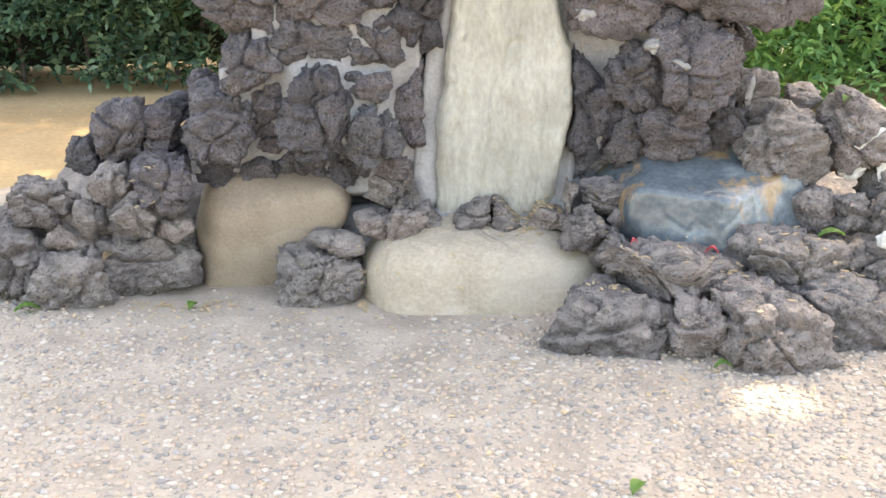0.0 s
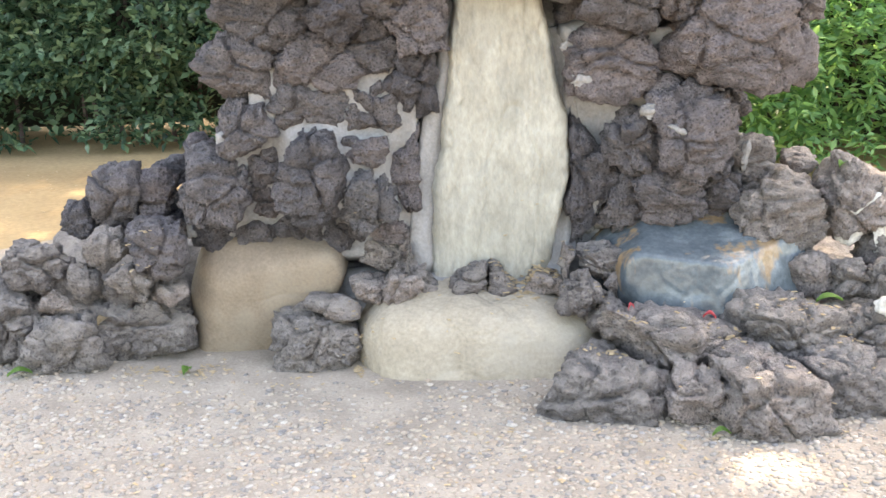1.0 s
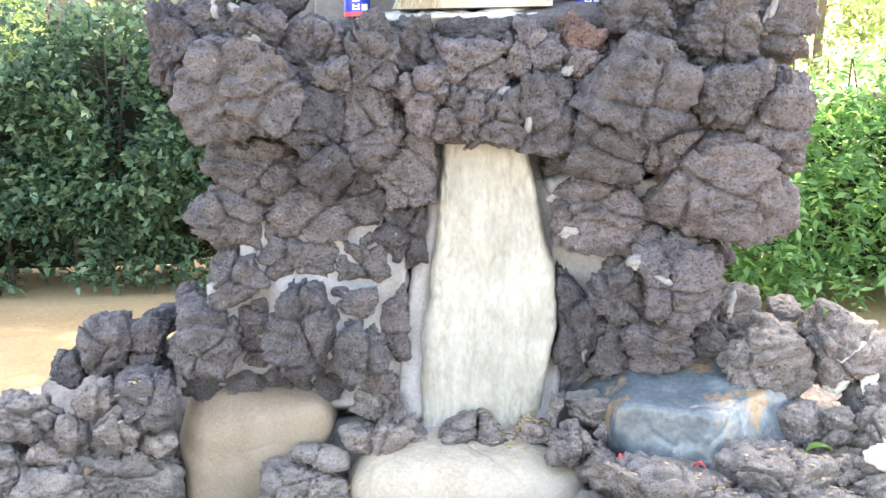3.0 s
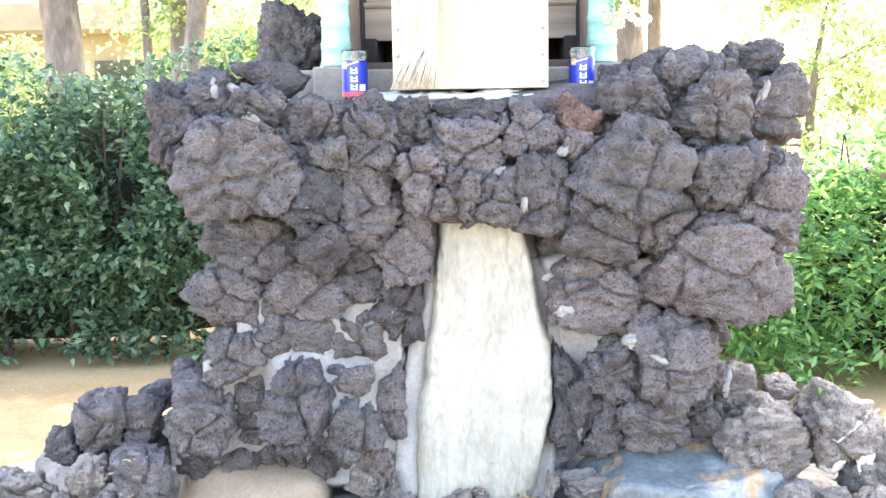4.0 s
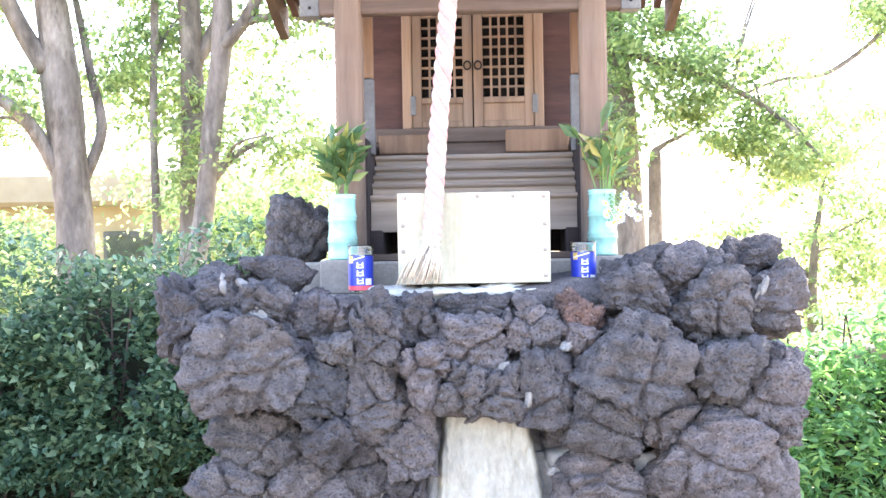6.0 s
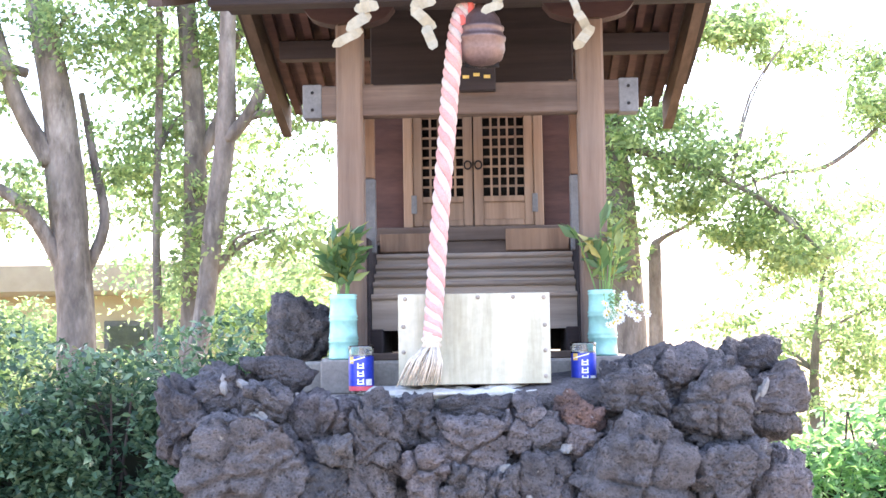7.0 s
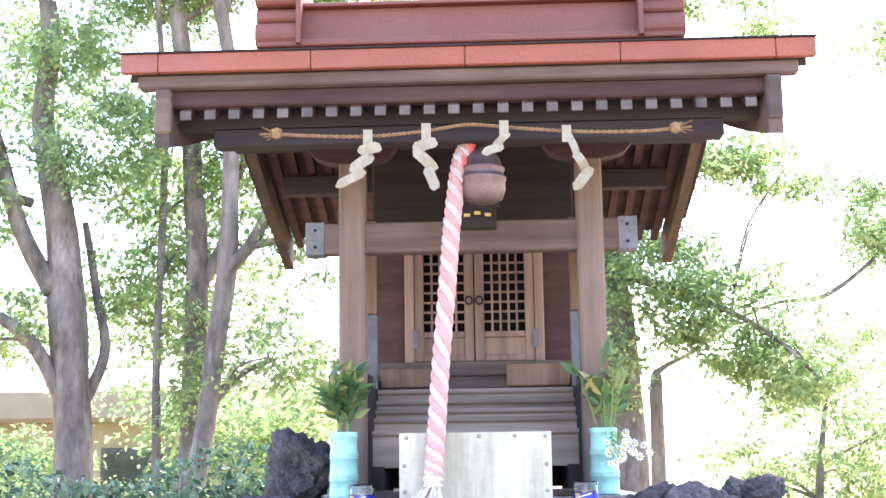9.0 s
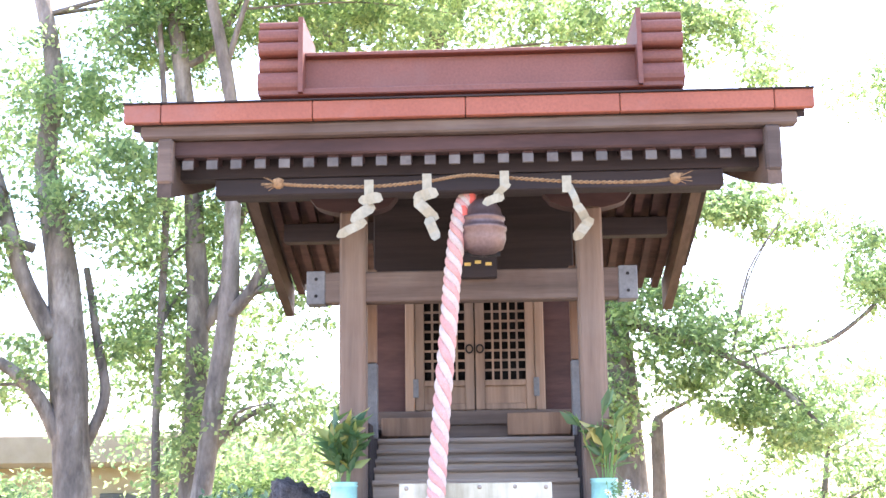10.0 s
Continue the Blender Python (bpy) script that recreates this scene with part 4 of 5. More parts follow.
# ---- roof ----
def roof_z(y):
    """Height of the roof's upper side over the local depth y: hollow slopes from both eaves to the ridge."""
    u = min(abs(y - 0.57) / 1.05, 1)
    return 2.8 - 0.36 * (0.8 * u + 0.2 * (1 - (1 - u) ** 2))


def along_roof(name, x0, x1, top, thick, y0, y1, material, label="", steps=26):
    """A curved board or shell that follows both slopes; top is its depth below the roof's upper side."""
    bm = bmesh.new()
    rings = []
    for i in range(steps + 1):
        y = y0 + (y1 - y0) * i / steps
        z = roof_z(y) - top - ZB
        rings.append([bm.verts.new(v) for v in ((x0, y, z), (x1, y, z), (x1, y, z - thick), (x0, y, z - thick))])
    for a, b in zip(rings, rings[1:]):
        for k in range(4):
            bm.faces.new((a[k], b[k], b[(k + 1) % 4], a[(k + 1) % 4]))
    bm.faces.new(rings[0])
    bm.faces.new(rings[-1][::-1])
    bmesh.ops.recalc_face_normals(bm, faces=bm.faces)
    return part(name, bm, material, shrine, label)


along_roof("roof_cover", -0.897, 0.897, 0.0, 0.02, -0.478, 1.62, COPPER, "red-painted sheet metal roof")
along_roof("roof_board", -0.88, 0.88, 0.021, 0.05, -0.455, 1.6, WOOD_DARK_SHADED)
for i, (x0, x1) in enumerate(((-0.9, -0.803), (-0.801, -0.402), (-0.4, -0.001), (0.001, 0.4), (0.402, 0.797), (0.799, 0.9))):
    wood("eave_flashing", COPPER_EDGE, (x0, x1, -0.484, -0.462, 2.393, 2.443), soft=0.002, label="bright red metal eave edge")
wood("eave_lip", WOOD_DARK_SHADED, (-0.902, 0.902, -0.49, -0.46, 2.4432, 2.447), soft=0)
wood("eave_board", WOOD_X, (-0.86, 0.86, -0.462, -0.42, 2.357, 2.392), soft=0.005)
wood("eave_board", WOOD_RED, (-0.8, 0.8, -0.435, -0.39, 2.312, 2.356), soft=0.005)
wood("rafter_bed", WOOD_DARK_SHADED, (-0.79, 0.79, -0.36, -0.31, 2.27, 2.335), soft=0.002)
for s in (-1, 1):
    x0, x1 = sorted((s * 0.775, s * 0.812))
    along_roof("bargeboard", x0, x1, 0.13, 0.12, -0.455, 1.61, WOOD_Y, "weathered brown bargeboard")
    wood("barge_end", WOOD_X, (x0 - 0.002, x1 + 0.002, -0.462, -0.43, 2.235, 2.356), soft=0.006)
for i in range(24):
    x = -0.74 + 1.48 * i / 23
    along_roof("rafter", x - 0.014, x + 0.014, 0.135, 0.035, -0.42, 1.58, WOOD_RED, steps=16)
    wood("rafter_end", WOOD_END, (x - 0.0145, x + 0.0145, -0.428, -0.42, 2.279, 2.303), soft=0.001, label="pale painted rafter end")
along_roof("soffit", -0.77, 0.77, 0.12, 0.012, -0.4, 1.57, WOOD_RED)
# ridge
wood("ridge_box", COPPER, (-0.58, 0.58, 0.5, 0.66, 2.76, 2.925), soft=0.004, label="plain red metal ridge box")
wood("ridge_lip", COPPER, (-0.6, 0.6, 0.47, 0.69, 2.925, 2.938), soft=0.002)
wood("ridge_foot", COPPER, (-0.72, 0.72, 0.44, 0.72, 2.775, 2.8), soft=0.004)


def ridge_end(s):
    """A stepped ridge ornament of stacked rolls and a flat face plate."""
    bm = bmesh.new()
    for z, h, y in ((2.78, 0.085, 0.43), (2.865, 0.055, 0.455), (2.92, 0.05, 0.43), (2.97, 0.05, 0.44), (3.02, 0.03, 0.455)):
        x0, x1 = sorted((s * 0.585, s * 0.725))
        m = Matrix.Translation(((x0 + x1) / 2, (y + 1.14 - y) / 2, z + h / 2 - ZB)) @ Matrix.Diagonal((x1 - x0, 1.14 - 2 * y, h * 0.98, 1))
        new_verts = bmesh.ops.create_cube(bm, size=1, matrix=m)["verts"]
        edges = {e for v in new_verts for e in v.link_edges if abs(e.verts[0].co.x - e.verts[1].co.x) > 0.05}
        bmesh.ops.bevel(bm, geom=list(edges), offset=h * 0.42, segments=4, affect="EDGES", profile=0.5)
    x0, x1 = sorted((s * 0.568, s * 0.584))
    m = Matrix.Translation(((x0 + x1) / 2, 0.57, 2.915 - ZB)) @ Matrix.Diagonal((x1 - x0, 0.3, 0.27, 1))
    bmesh.ops.create_cube(bm, size=1, matrix=m)
    return part("ridge_ornament", bm, COPPER, shrine, "red metal scrolled ridge end")


ridge_end(-1), ridge_end(1)
wood("plaque", WOOD_DARK_SHADED, (-0.03, 0.075, -0.06, -0.03, 2.04, 2.115), soft=0.003, label="small dark gilded plaque on the beam")
for i in range(3):
    wood("gilding", GOLD, (-0.018 + 0.03 * i, 0.0 + 0.03 * i, -0.063, -0.06, 2.075 + 0.006 * (i % 2), 2.084 + 0.006 * (i % 2)), soft=0)


# ---- bell, rope and paper streamers ----
def twisted(name, points, radius, turns, strands, parent, flatten=1.0):
    """A laid rope: strands wound round a path; strands: the material of each."""
    path = smooth_path(points, 10)
    n = len(path)
    for k, material in enumerate(strands):
        line = []
        m = n * 4
        for i in range(m + 1):
            u = i / m * (n - 1)
            j = min(int(u), n - 2)
            a, b = Vector(path[j]), Vector(path[j + 1])
            p = a.lerp(b, u - j)
            way = (b - a).normalized()
            side = way.cross(Vector((0, 1, 0))).normalized()
            up = side.cross(way)
            ang = 2 * math.pi * (turns * i / m + k / len(strands))
            q = p + (side * math.cos(ang) + up * math.sin(ang)) * radius * 0.62
            line.append((*q, radius * ((0.44 if len(strands) > 4 else 0.53) + 0.03 * noise.noise(q * 60))))
        part(name, tube(line, 8), material, parent, "", True)


bell_rope = empty("bell_rope", pose(0.11, 3.2, 2.22), "thick twisted pink and white bell rope with a frayed tassel", "bell rope")
local = lambda p: tuple(Vector(p) - Vector((0.11, 3.2, 2.22)))
ROPE = [local(p) for p in ((0.118, 3.2, 2.235), (0.09, 3.19, 2.17), (0.068, 3.18, 2.02), (0.052, 3.16, 1.85), (0.03, 3.13, 1.62), (0.016, 3.095, 1.44), (0.008, 3.075, 1.345))]
twisted("strand", ROPE, 0.0215, 9.5, (ROPE_RED, ROPE_WHITE) * 2, bell_rope)
twisted("red_binding", [local(p) for p in ((0.121, 3.198, 2.245), (0.108, 3.194, 2.2), (0.095, 3.189, 2.165))], 0.022, 0.5, (ROPE_TOP, ROPE_TOP, ROPE_TOP), bell_rope)
part("knot", lathe(((0.018, 0), (0.026, 0.008), (0.02, 0.016), (0.027, 0.024), (0.018, 0.034)), 16, local((0.006, 3.072, 1.315))), TASSEL, bell_rope, "tied cotton knot", True)
rng = random.Random(4)
bm = bmesh.new()
for i in range(90):
    a, r = rng.uniform(0, 2 * math.pi), rng.uniform(0, 1) ** 0.5
    top = Vector((0.006 + 0.016 * r * math.cos(a), 3.066 + 0.016 * r * math.sin(a), 1.325))
    foot = Vector((-0.018 + 0.055 * r * math.cos(a) - rng.uniform(0, 0.02), 3.05 + 0.035 * r * math.sin(a), 1.223 + rng.uniform(0, 0.02)))
    mid = top.lerp(foot, 0.5) + Vector((0.01 * math.cos(a), 0.008 * math.sin(a) - 0.004, 0.004))
    tube([(*local(top), 0.0022), (*local(mid), 0.0022), (*local(foot), 0.0012)], 4, bm)
part("tassel", bm, TASSEL, bell_rope, "frayed cream cotton tassel", True)

bell = empty("bell", pose(0.15, 3.2, 2.068), "round aged bronze suzu bell hanging under the eave", "bell")
prof = [(0.004, -0.012), (0.03, -0.008), (0.05, 0.006), (0.058, 0.03), (0.057, 0.05), (0.06, 0.053), (0.06, 0.06), (0.055, 0.063), (0.053, 0.075), (0.056, 0.079), (0.056, 0.085), (0.05, 0.088),
        (0.045, 0.108), (0.032, 0.125), (0.018, 0.133), (0.016, 0.145), (0.004, 0.147)]
prof = [(r * 1.08, z * 1.08) for r, z in prof]
part("bell_body", lathe(prof, 32), BRONZE, bell, "", True)
# near-black bar standing in for the shaded opening
part("slot", boxes((-0.045, 0.045, -0.006, 0.006, -0.0135, 0.004), soft=0.001), DARK, bell, "dark slot under the bell")
part("hanger", tube([(0.012 * math.cos(a), 0, 0.15 + 0.02 * math.sin(a), 0.003) for a in [math.pi * i / 8 * 2 for i in range(9)]], 6), BRONZE, bell, "", True)

string = empty("straw_rope", pose(0.11, 3.05, 2.2), "thin straw rope strung along the shrine's eave", "straw rope")
loc2 = lambda p: tuple(Vector(p) - Vector((0.11, 3.05, 2.2)))
S = [(-0.385, 3.05, 2.222), (-0.32, 3.048, 2.216), (-0.15, 3.045, 2.211), (0.0, 3.042, 2.223), (0.11, 3.04, 2.238), (0.24, 3.035, 2.226), (0.4, 3.03, 2.214), (0.56, 3.025, 2.212), (0.64, 3.02, 2.218)]
twisted("straw_strand", [loc2(p) for p in S], 0.0046, 46, (STRAW, STRAW), string)
for x, y, z, d in ((-0.385, 3.05, 2.222, -1), (0.64, 3.02, 2.218, 1)):
    part("end_knot", lathe(((0.004, 0), (0.014, 0.006), (0.012, 0.016), (0.015, 0.024), (0.003, 0.03)), 10, loc2((x, y - 0.004, z - 0.015))), STRAW, string, "frayed straw knot", True)
    bm = bmesh.new()
    for i in range(9):
        e = loc2((x + d * rng.uniform(0.01, 0.05), y + rng.uniform(-0.01, 0.01), z + rng.uniform(-0.02, 0.02)))
        tube([(*loc2((x, y, z)), 0.0018), (*e, 0.001)], 4, bm)
    part("straw_ends", bm, STRAW, string)


def streamer(x, y, z, folds):
    """A zigzag paper streamer: a stem and slanting creased strips (across, down, width, height, slant), each hung from the last."""
    top = empty("paper_streamer", pose(x, y, z), "folded zigzag cream paper streamer hanging from the straw rope", "paper streamer", "paper streamers")
    part("stem", boxes((-0.012, 0.012, -0.003, 0.0, -0.028, 0.016), soft=0), PAPER, top)
    for i, (cx, cz, w, h, tilt) in enumerate(folds):
        h *= 0.8
        bm = bmesh.new()
        c, s = math.cos(radians(tilt)), math.sin(radians(tilt))
        rings = []
        for k in range(7):
            u = w * (k / 6 - 0.5)
            high = h * (0.5 if 0 < k < 6 else 0.12 if k == 0 else 0.3)
            bow = 0.02 * (k / 6 - 0.5) * (1 if i % 2 else -1) + 0.004 * math.sin(k * 1.3 + i) - 0.004 * i
            ring = []
            for v, d in ((-high, 0.0), (high, 0.0), (high, 0.001), (-high, 0.001)):
                v += 0.18 * u * (1 if i % 2 else -1)
                ring.append(bm.verts.new((cx + u * c - v * s, -0.008 + bow + d, cz + u * s + v * c)))
            rings.append(ring)
        for p, q in zip(rings, rings[1:]):
            for k in range(4):
                bm.faces.new((p[k], q[k], q[(k + 1) % 4], p[(k + 1) % 4]))
        bm.faces.new(rings[0][::-1]), bm.faces.new(rings[-1])
        part("paper_fold", bm, PAPER, top)


streamer(-0.15, 3.036, 2.21, ((0.004, -0.036, 0.06, 0.036, 18), (-0.016, -0.074, 0.074, 0.036, 28), (-0.044, -0.116, 0.082, 0.03, 36)))
streamer(0.0, 3.032, 2.224, ((-0.004, -0.042, 0.062, 0.038, 24), (-0.004, -0.082, 0.074, 0.036, -52), (0.012, -0.13, 0.07, 0.034, -58)))
streamer(0.2, 3.026, 2.228, ((-0.008, -0.036, 0.05, 0.024, 50), (-0.03, -0.062, 0.06, 0.028, 12)))
streamer(0.36, 3.02, 2.212, ((0.014, -0.034, 0.07, 0.024, -62), (0.034, -0.082, 0.06, 0.03, -66), (0.036, -0.128, 0.066, 0.034, 62)))

# ---- offerings ----
box_at = empty("offering_box", pose(0.115, 3.12, 1.222, 0, 0, 0), "offering box faced with a pale weathered metal sheet", "offering box")
part("box_body", boxes((-0.19, 0.19, 0.004, 0.2, 0, 0.228), soft=0.004), WOOD_X, box_at)
part("front_sheet", boxes((-0.193, 0.193, -0.002, 0.003, 0.002, 0.232), soft=0.001), SHEET, box_at, "pale streaked metal sheet")
for x, z in ((-0.175, 0.22), (-0.09, 0.222), (0.01, 0.222), (0.1, 0.222), (0.178, 0.22), (-0.18, 0.15), (-0.18, 0.085), (0.18, 0.15), (0.18, 0.085), (-0.18, 0.02), (0.18, 0.02)):
    bm = lathe(((0.0055, 0), (0.005, 0.003), (0.002, 0.0042)), 10)
    bmesh.ops.rotate(bm, verts=bm.verts, matrix=Matrix.Rotation(radians(90), 3, "X"))
    bmesh.ops.translate(bm, verts=bm.verts, vec=(x, -0.002, z))
    part("screw", bm, CONCRETE, box_at, "", True)


def vase(x, y, z, h):
    v = empty("flower_vase", pose(x, y, z), "aqua bamboo-shaped ceramic vase on a grey block", "vase", "vases")
    p = [(0.03, 0), (0.041, 0.002)]
    for i in range(3):
        b = h * i / 3
        q = 0.0405 - 0.0017 * i
        p += [(q + 0.0005, b + 0.006), (q - 0.001, b + h * 0.12), (q - 0.0012, b + h / 3 - 0.012), (q + 0.0022, b + h / 3 - 0.009), (q - 0.0022, b + h / 3 - 0.005), (q + 0.0018, b + h / 3 - 0.001)]
    p += [(0.036, h + 0.002), (0.033, h), (0.031, h - 0.03), (0.004, h - 0.03)]
    part("vase_body", lathe(p, 28), AQUA, v, "", True)
    return v


def stand(x, y):
    ob = part("vase_stand", boxes((x - 0.06, x + 0.06, y - 0.055, y + 0.04, 1.195, 1.287), soft=0.004), CONCRETE)
    return tagged(ob, "plain grey stone block under a vase", "stone block", "vase stands")


def bouquet(x, y, z, seed, tall, count):
    """Cut evergreen sprigs standing in a vase."""
    r = np.random.default_rng(seed)
    ob = empty("evergreen_sprigs", pose(x, y, z), "cut evergreen sprigs with some yellowed leaves in a vase", "sprigs", "sprigs")
    places, ways = [], []
    for i in range(9):
        a = r.uniform(0, 2 * math.pi)
        lean = r.uniform(0.1, 0.8)
        top = Vector((lean * math.cos(a) * 0.6 * tall, lean * math.sin(a) * 0.5 * tall, tall * r.uniform(0.6, 1)))
        base = Vector((0.012 * math.cos(a), 0.012 * math.sin(a), -0.03))
        part("stem", tube([(*base, 0.002), (*(base.lerp(top, 0.5) + Vector((0, 0, 0.01))), 0.0017), (*top, 0.001)], 5), STALK, ob)
        for k in range(count):
            u = r.uniform(0.3, 1.0)
            places.append(base.lerp(top, u))
            b = r.uniform(0, 2 * math.pi)
            ways.append((0.75 * math.cos(b) + 0.4 * math.cos(a), 0.75 * math.sin(b), 0.75))
    leaves("sprig_leaves", np.array([p[:] for p in places]), np.array(ways), 0.072, OFFER_LEAF, ob, 0.36, 0.3, seed)
    return ob


stand(-0.234, 3.375), stand(0.475, 3.375)
vase(-0.234, 3.365, 1.287, 0.176)
vase(0.475, 3.365, 1.287, 0.178)
bouquet(-0.234, 3.365, 1.46, 3, 0.175, 15)
bouquet(0.485, 3.385, 1.46, 9, 0.21, 7)


def daisies():
    d = new("daisies")
    d.location = (0.475, 3.34, 1.4)
    tagged(d, "spray of small white daisies hanging over a vase's rim", "flowers")
    r = random.Random(11)
    bm = bmesh.new()
    heads = [(0.038 + r.gauss(0, 0.024), -0.03 + r.uniform(-0.03, 0.02), 0.0 + r.gauss(0, 0.024)) for _ in range(28)]
    for h in heads:
        tube([(0, 0.02, 0.03, 0.0012), (h[0] * 0.5, h[1] * 0.6, h[2] + 0.03, 0.001), (*h, 0.0008)], 4, bm)
    part("stalks", bm, STALK, d)
    for h in heads:
        bm = bmesh.new()
        tilt = Matrix.Rotation(r.uniform(0.7, 1.5), 3, "X") @ Matrix.Rotation(r.uniform(-0.5, 0.5), 3, "Y")
        for k in range(9):
            a = 2 * math.pi * k / 9
            quad = [Vector((0.003 * math.cos(a), 0.003 * math.sin(a), 0)), Vector((0.009 * math.cos(a - 0.25), 0.009 * math.sin(a - 0.25), 0.001)),
                    Vector((0.0135 * math.cos(a), 0.0135 * math.sin(a), 0)), Vector((0.009 * math.cos(a + 0.25), 0.009 * math.sin(a + 0.25), 0.001))]
            bm.faces.new([bm.verts.new(tilt @ q + Vector(h)) for q in quad])
        fl = part("flower", bm, PETAL, d)
        bm = bmesh.new()
        bmesh.ops.create_icosphere(bm, subdivisions=1, radius=0.0035, matrix=Matrix.Translation(Vector(h) + tilt @ Vector((0, 0, 0.0015))))
        part("eye", bm, YELLOW, fl)


daisies()


def cup(x, y, z, turn):
    c = empty("glass_cup", pose(x, y, z, 0, 0, turn), "glass cup of rice wine with a blue printed label", "glass cup", "glass cups")
    out = [(0.02, 0), (0.031, 0.002), (0.0325, 0.01), (0.0325, 0.1), (0.031, 0.108), (0.033, 0.112), (0.034, 0.124), (0.0325, 0.127)]
    part("glass", lathe(out + [(0.0305, 0.124), (0.0295, 0.108), (0.03, 0.012), (0.004, 0.008)], 32), GLASS, c, "", True)

    def wrap(name, z0, z1, a0, a1, rad, material, skew=0.0):
        bm = bmesh.new()
        n = max(2, int(abs(a1 - a0) / 6))
        rows = []
        for i in range(n + 1):
            a = radians(a0 + (a1 - a0) * i / n - 90)
            rows.append([bm.verts.new((r * math.cos(a), r * math.sin(a), zz + skew * i / n)) for r, zz in ((rad, z0), (rad, z1), (rad - 0.0004, z1), (rad - 0.0004, z0))])
        for p, q in zip(rows, rows[1:]):
            for k in range(4):
                bm.faces.new((p[k], q[k], q[(k + 1) % 4], p[(k + 1) % 4]))
        bm.faces.new(rows[0][::-1]), bm.faces.new(rows[-1])
        return part(name, bm, material, c)

    wrap("label_band", 0.022, 0.098, -170, 170, 0.0331, BLUE)
    wrap("label_stripe", 0.01, 0.0218, -170, 170, 0.0331, REDINK)
    wrap("label_stripe", 0.0835, 0.0865, -58, 20, 0.0336, WHITE, 0.012)
    wrap("label_corner", 0.08, 0.098, -60, -34, 0.03345, GOLD)
    # three upright signs as plain bars
    for k in range(3):
        z1 = 0.083 - 0.0205 * k
        wrap("label_bar", z1 - 0.016, z1 - 0.0125, -16, 16, 0.0336, WHITE)
        wrap("label_bar", z1 - 0.008, z1 - 0.0055, -14, 14, 0.0336, WHITE)
        wrap("label_bar", z1 - 0.016, z1 - 0.001, -15, -9, 0.0337, WHITE)
        wrap("label_bar", z1 - 0.016, z1 - 0.001, 8, 14, 0.0337, WHITE)
    wrap("label_patch", 0.024, 0.04, 24, 56, 0.0336, WHITE)


cup(-0.178, 3.215, 1.199, 0)
cup(0.403, 3.215, 1.199, 0)


# ---- trees, hedge and shrubs ----
def spray(blobs, count, seed, spread=0.13, each=48):
    """Places and ways for leaves: flat layered clusters inside ellipsoids (x, y, z, rx, ry, rz)."""
    r = np.random.default_rng(seed)
    b = np.array(blobs)
    weight = b[:, 3] * b[:, 5]
    groups = max(count // each, 1)
    pick = r.choice(len(b), groups, p=weight / weight.sum())
    d = r.normal(size=(groups, 3))
    d /= np.linalg.norm(d, axis=1)[:, None]
    c = b[pick, :3] + d * b[pick, 3:6] * r.uniform(0.1, 1, groups)[:, None] ** 0.5
    tilt = r.normal(scale=0.35, size=(groups, 2))
    wide = spread * r.uniform(0.5, 1.5, groups)
    rep = np.repeat(np.arange(groups), each)
    ang, far = r.uniform(0, 2 * math.pi, len(rep)), r.uniform(0, 1, len(rep)) ** 0.5
    o = np.stack((np.cos(ang) * far * 1.5, np.sin(ang) * far * 1.5, r.normal(scale=0.35, size=len(rep))), 1) * wide[rep][:, None]
    o[:, 2] += o[:, 0] * tilt[rep, 0] + o[:, 1] * tilt[rep, 1] - 1.2 * (o[:, 0] ** 2 + o[:, 1] ** 2)
    ways = o * (4, 4, 1) + r.normal(scale=0.4, size=(len(rep), 3)) + (0, 0, -0.25)
    return c[rep] + o, ways


def tree(label, stem, limbs, blobs, count, seed, size=0.075, bark=None):
    """stem: points of the trunk; limbs: lines of points; blobs: the parts of the crown."""
    base = stem[0]
    t = empty("tree", pose(base[0], base[1], 0), label, "tree")
    off = Vector((base[0], base[1], 0))
    shift = lambda line: [(*(Vector(p[:3]) - off), p[3]) for p in line]
    trunk = part("trunk", tube(smooth_path(shift(stem), 6), 16, None, 0.14), bark or BARK, t, "", True)
    for line in limbs:
        part("limb", tube(smooth_path(shift(line), 5), 9, None, 0.12), bark or BARK, t, "", True)
    if count:
        places, ways = spray(blobs, int(count * 1.6), seed, 0.1, 60)
        r = random.Random(seed)
        spine = [p for line in [stem] + limbs for p in smooth_path(line, 3)]
        for bx, by, bz, wx, wy, wz in blobs:
            for _ in range(2):
                end = Vector((bx + r.uniform(-0.7, 0.7) * wx, by + r.uniform(-0.7, 0.7) * wy, bz + r.uniform(-0.5, 0.6) * wz))
                root = min(spine, key=lambda q: (Vector(q[:3]) - end).length + 2.0 * max(q[2] - end.z + 0.1, 0))
                start = Vector(root[:3])
                if 0.25 < (end - start).length < 2.2:
                    mid = start.lerp(end, 0.5) + Vector((r.uniform(-0.1, 0.1), 0, r.uniform(0.02, 0.14)))
                    thick = min(root[3] * 0.5, 0.02)
                    line = [(*start, thick), (*mid, thick * 0.7), (*end, 0.004)]
                    part("limb", tube(smooth_path(shift(line), 4), 6, None, 0.12), bark or BARK, t, "", True)
        leaves("crown", places - np.array(off), ways, size * 0.88, TREE_LEAF, t, 0.55, 0.25, seed)
    return t


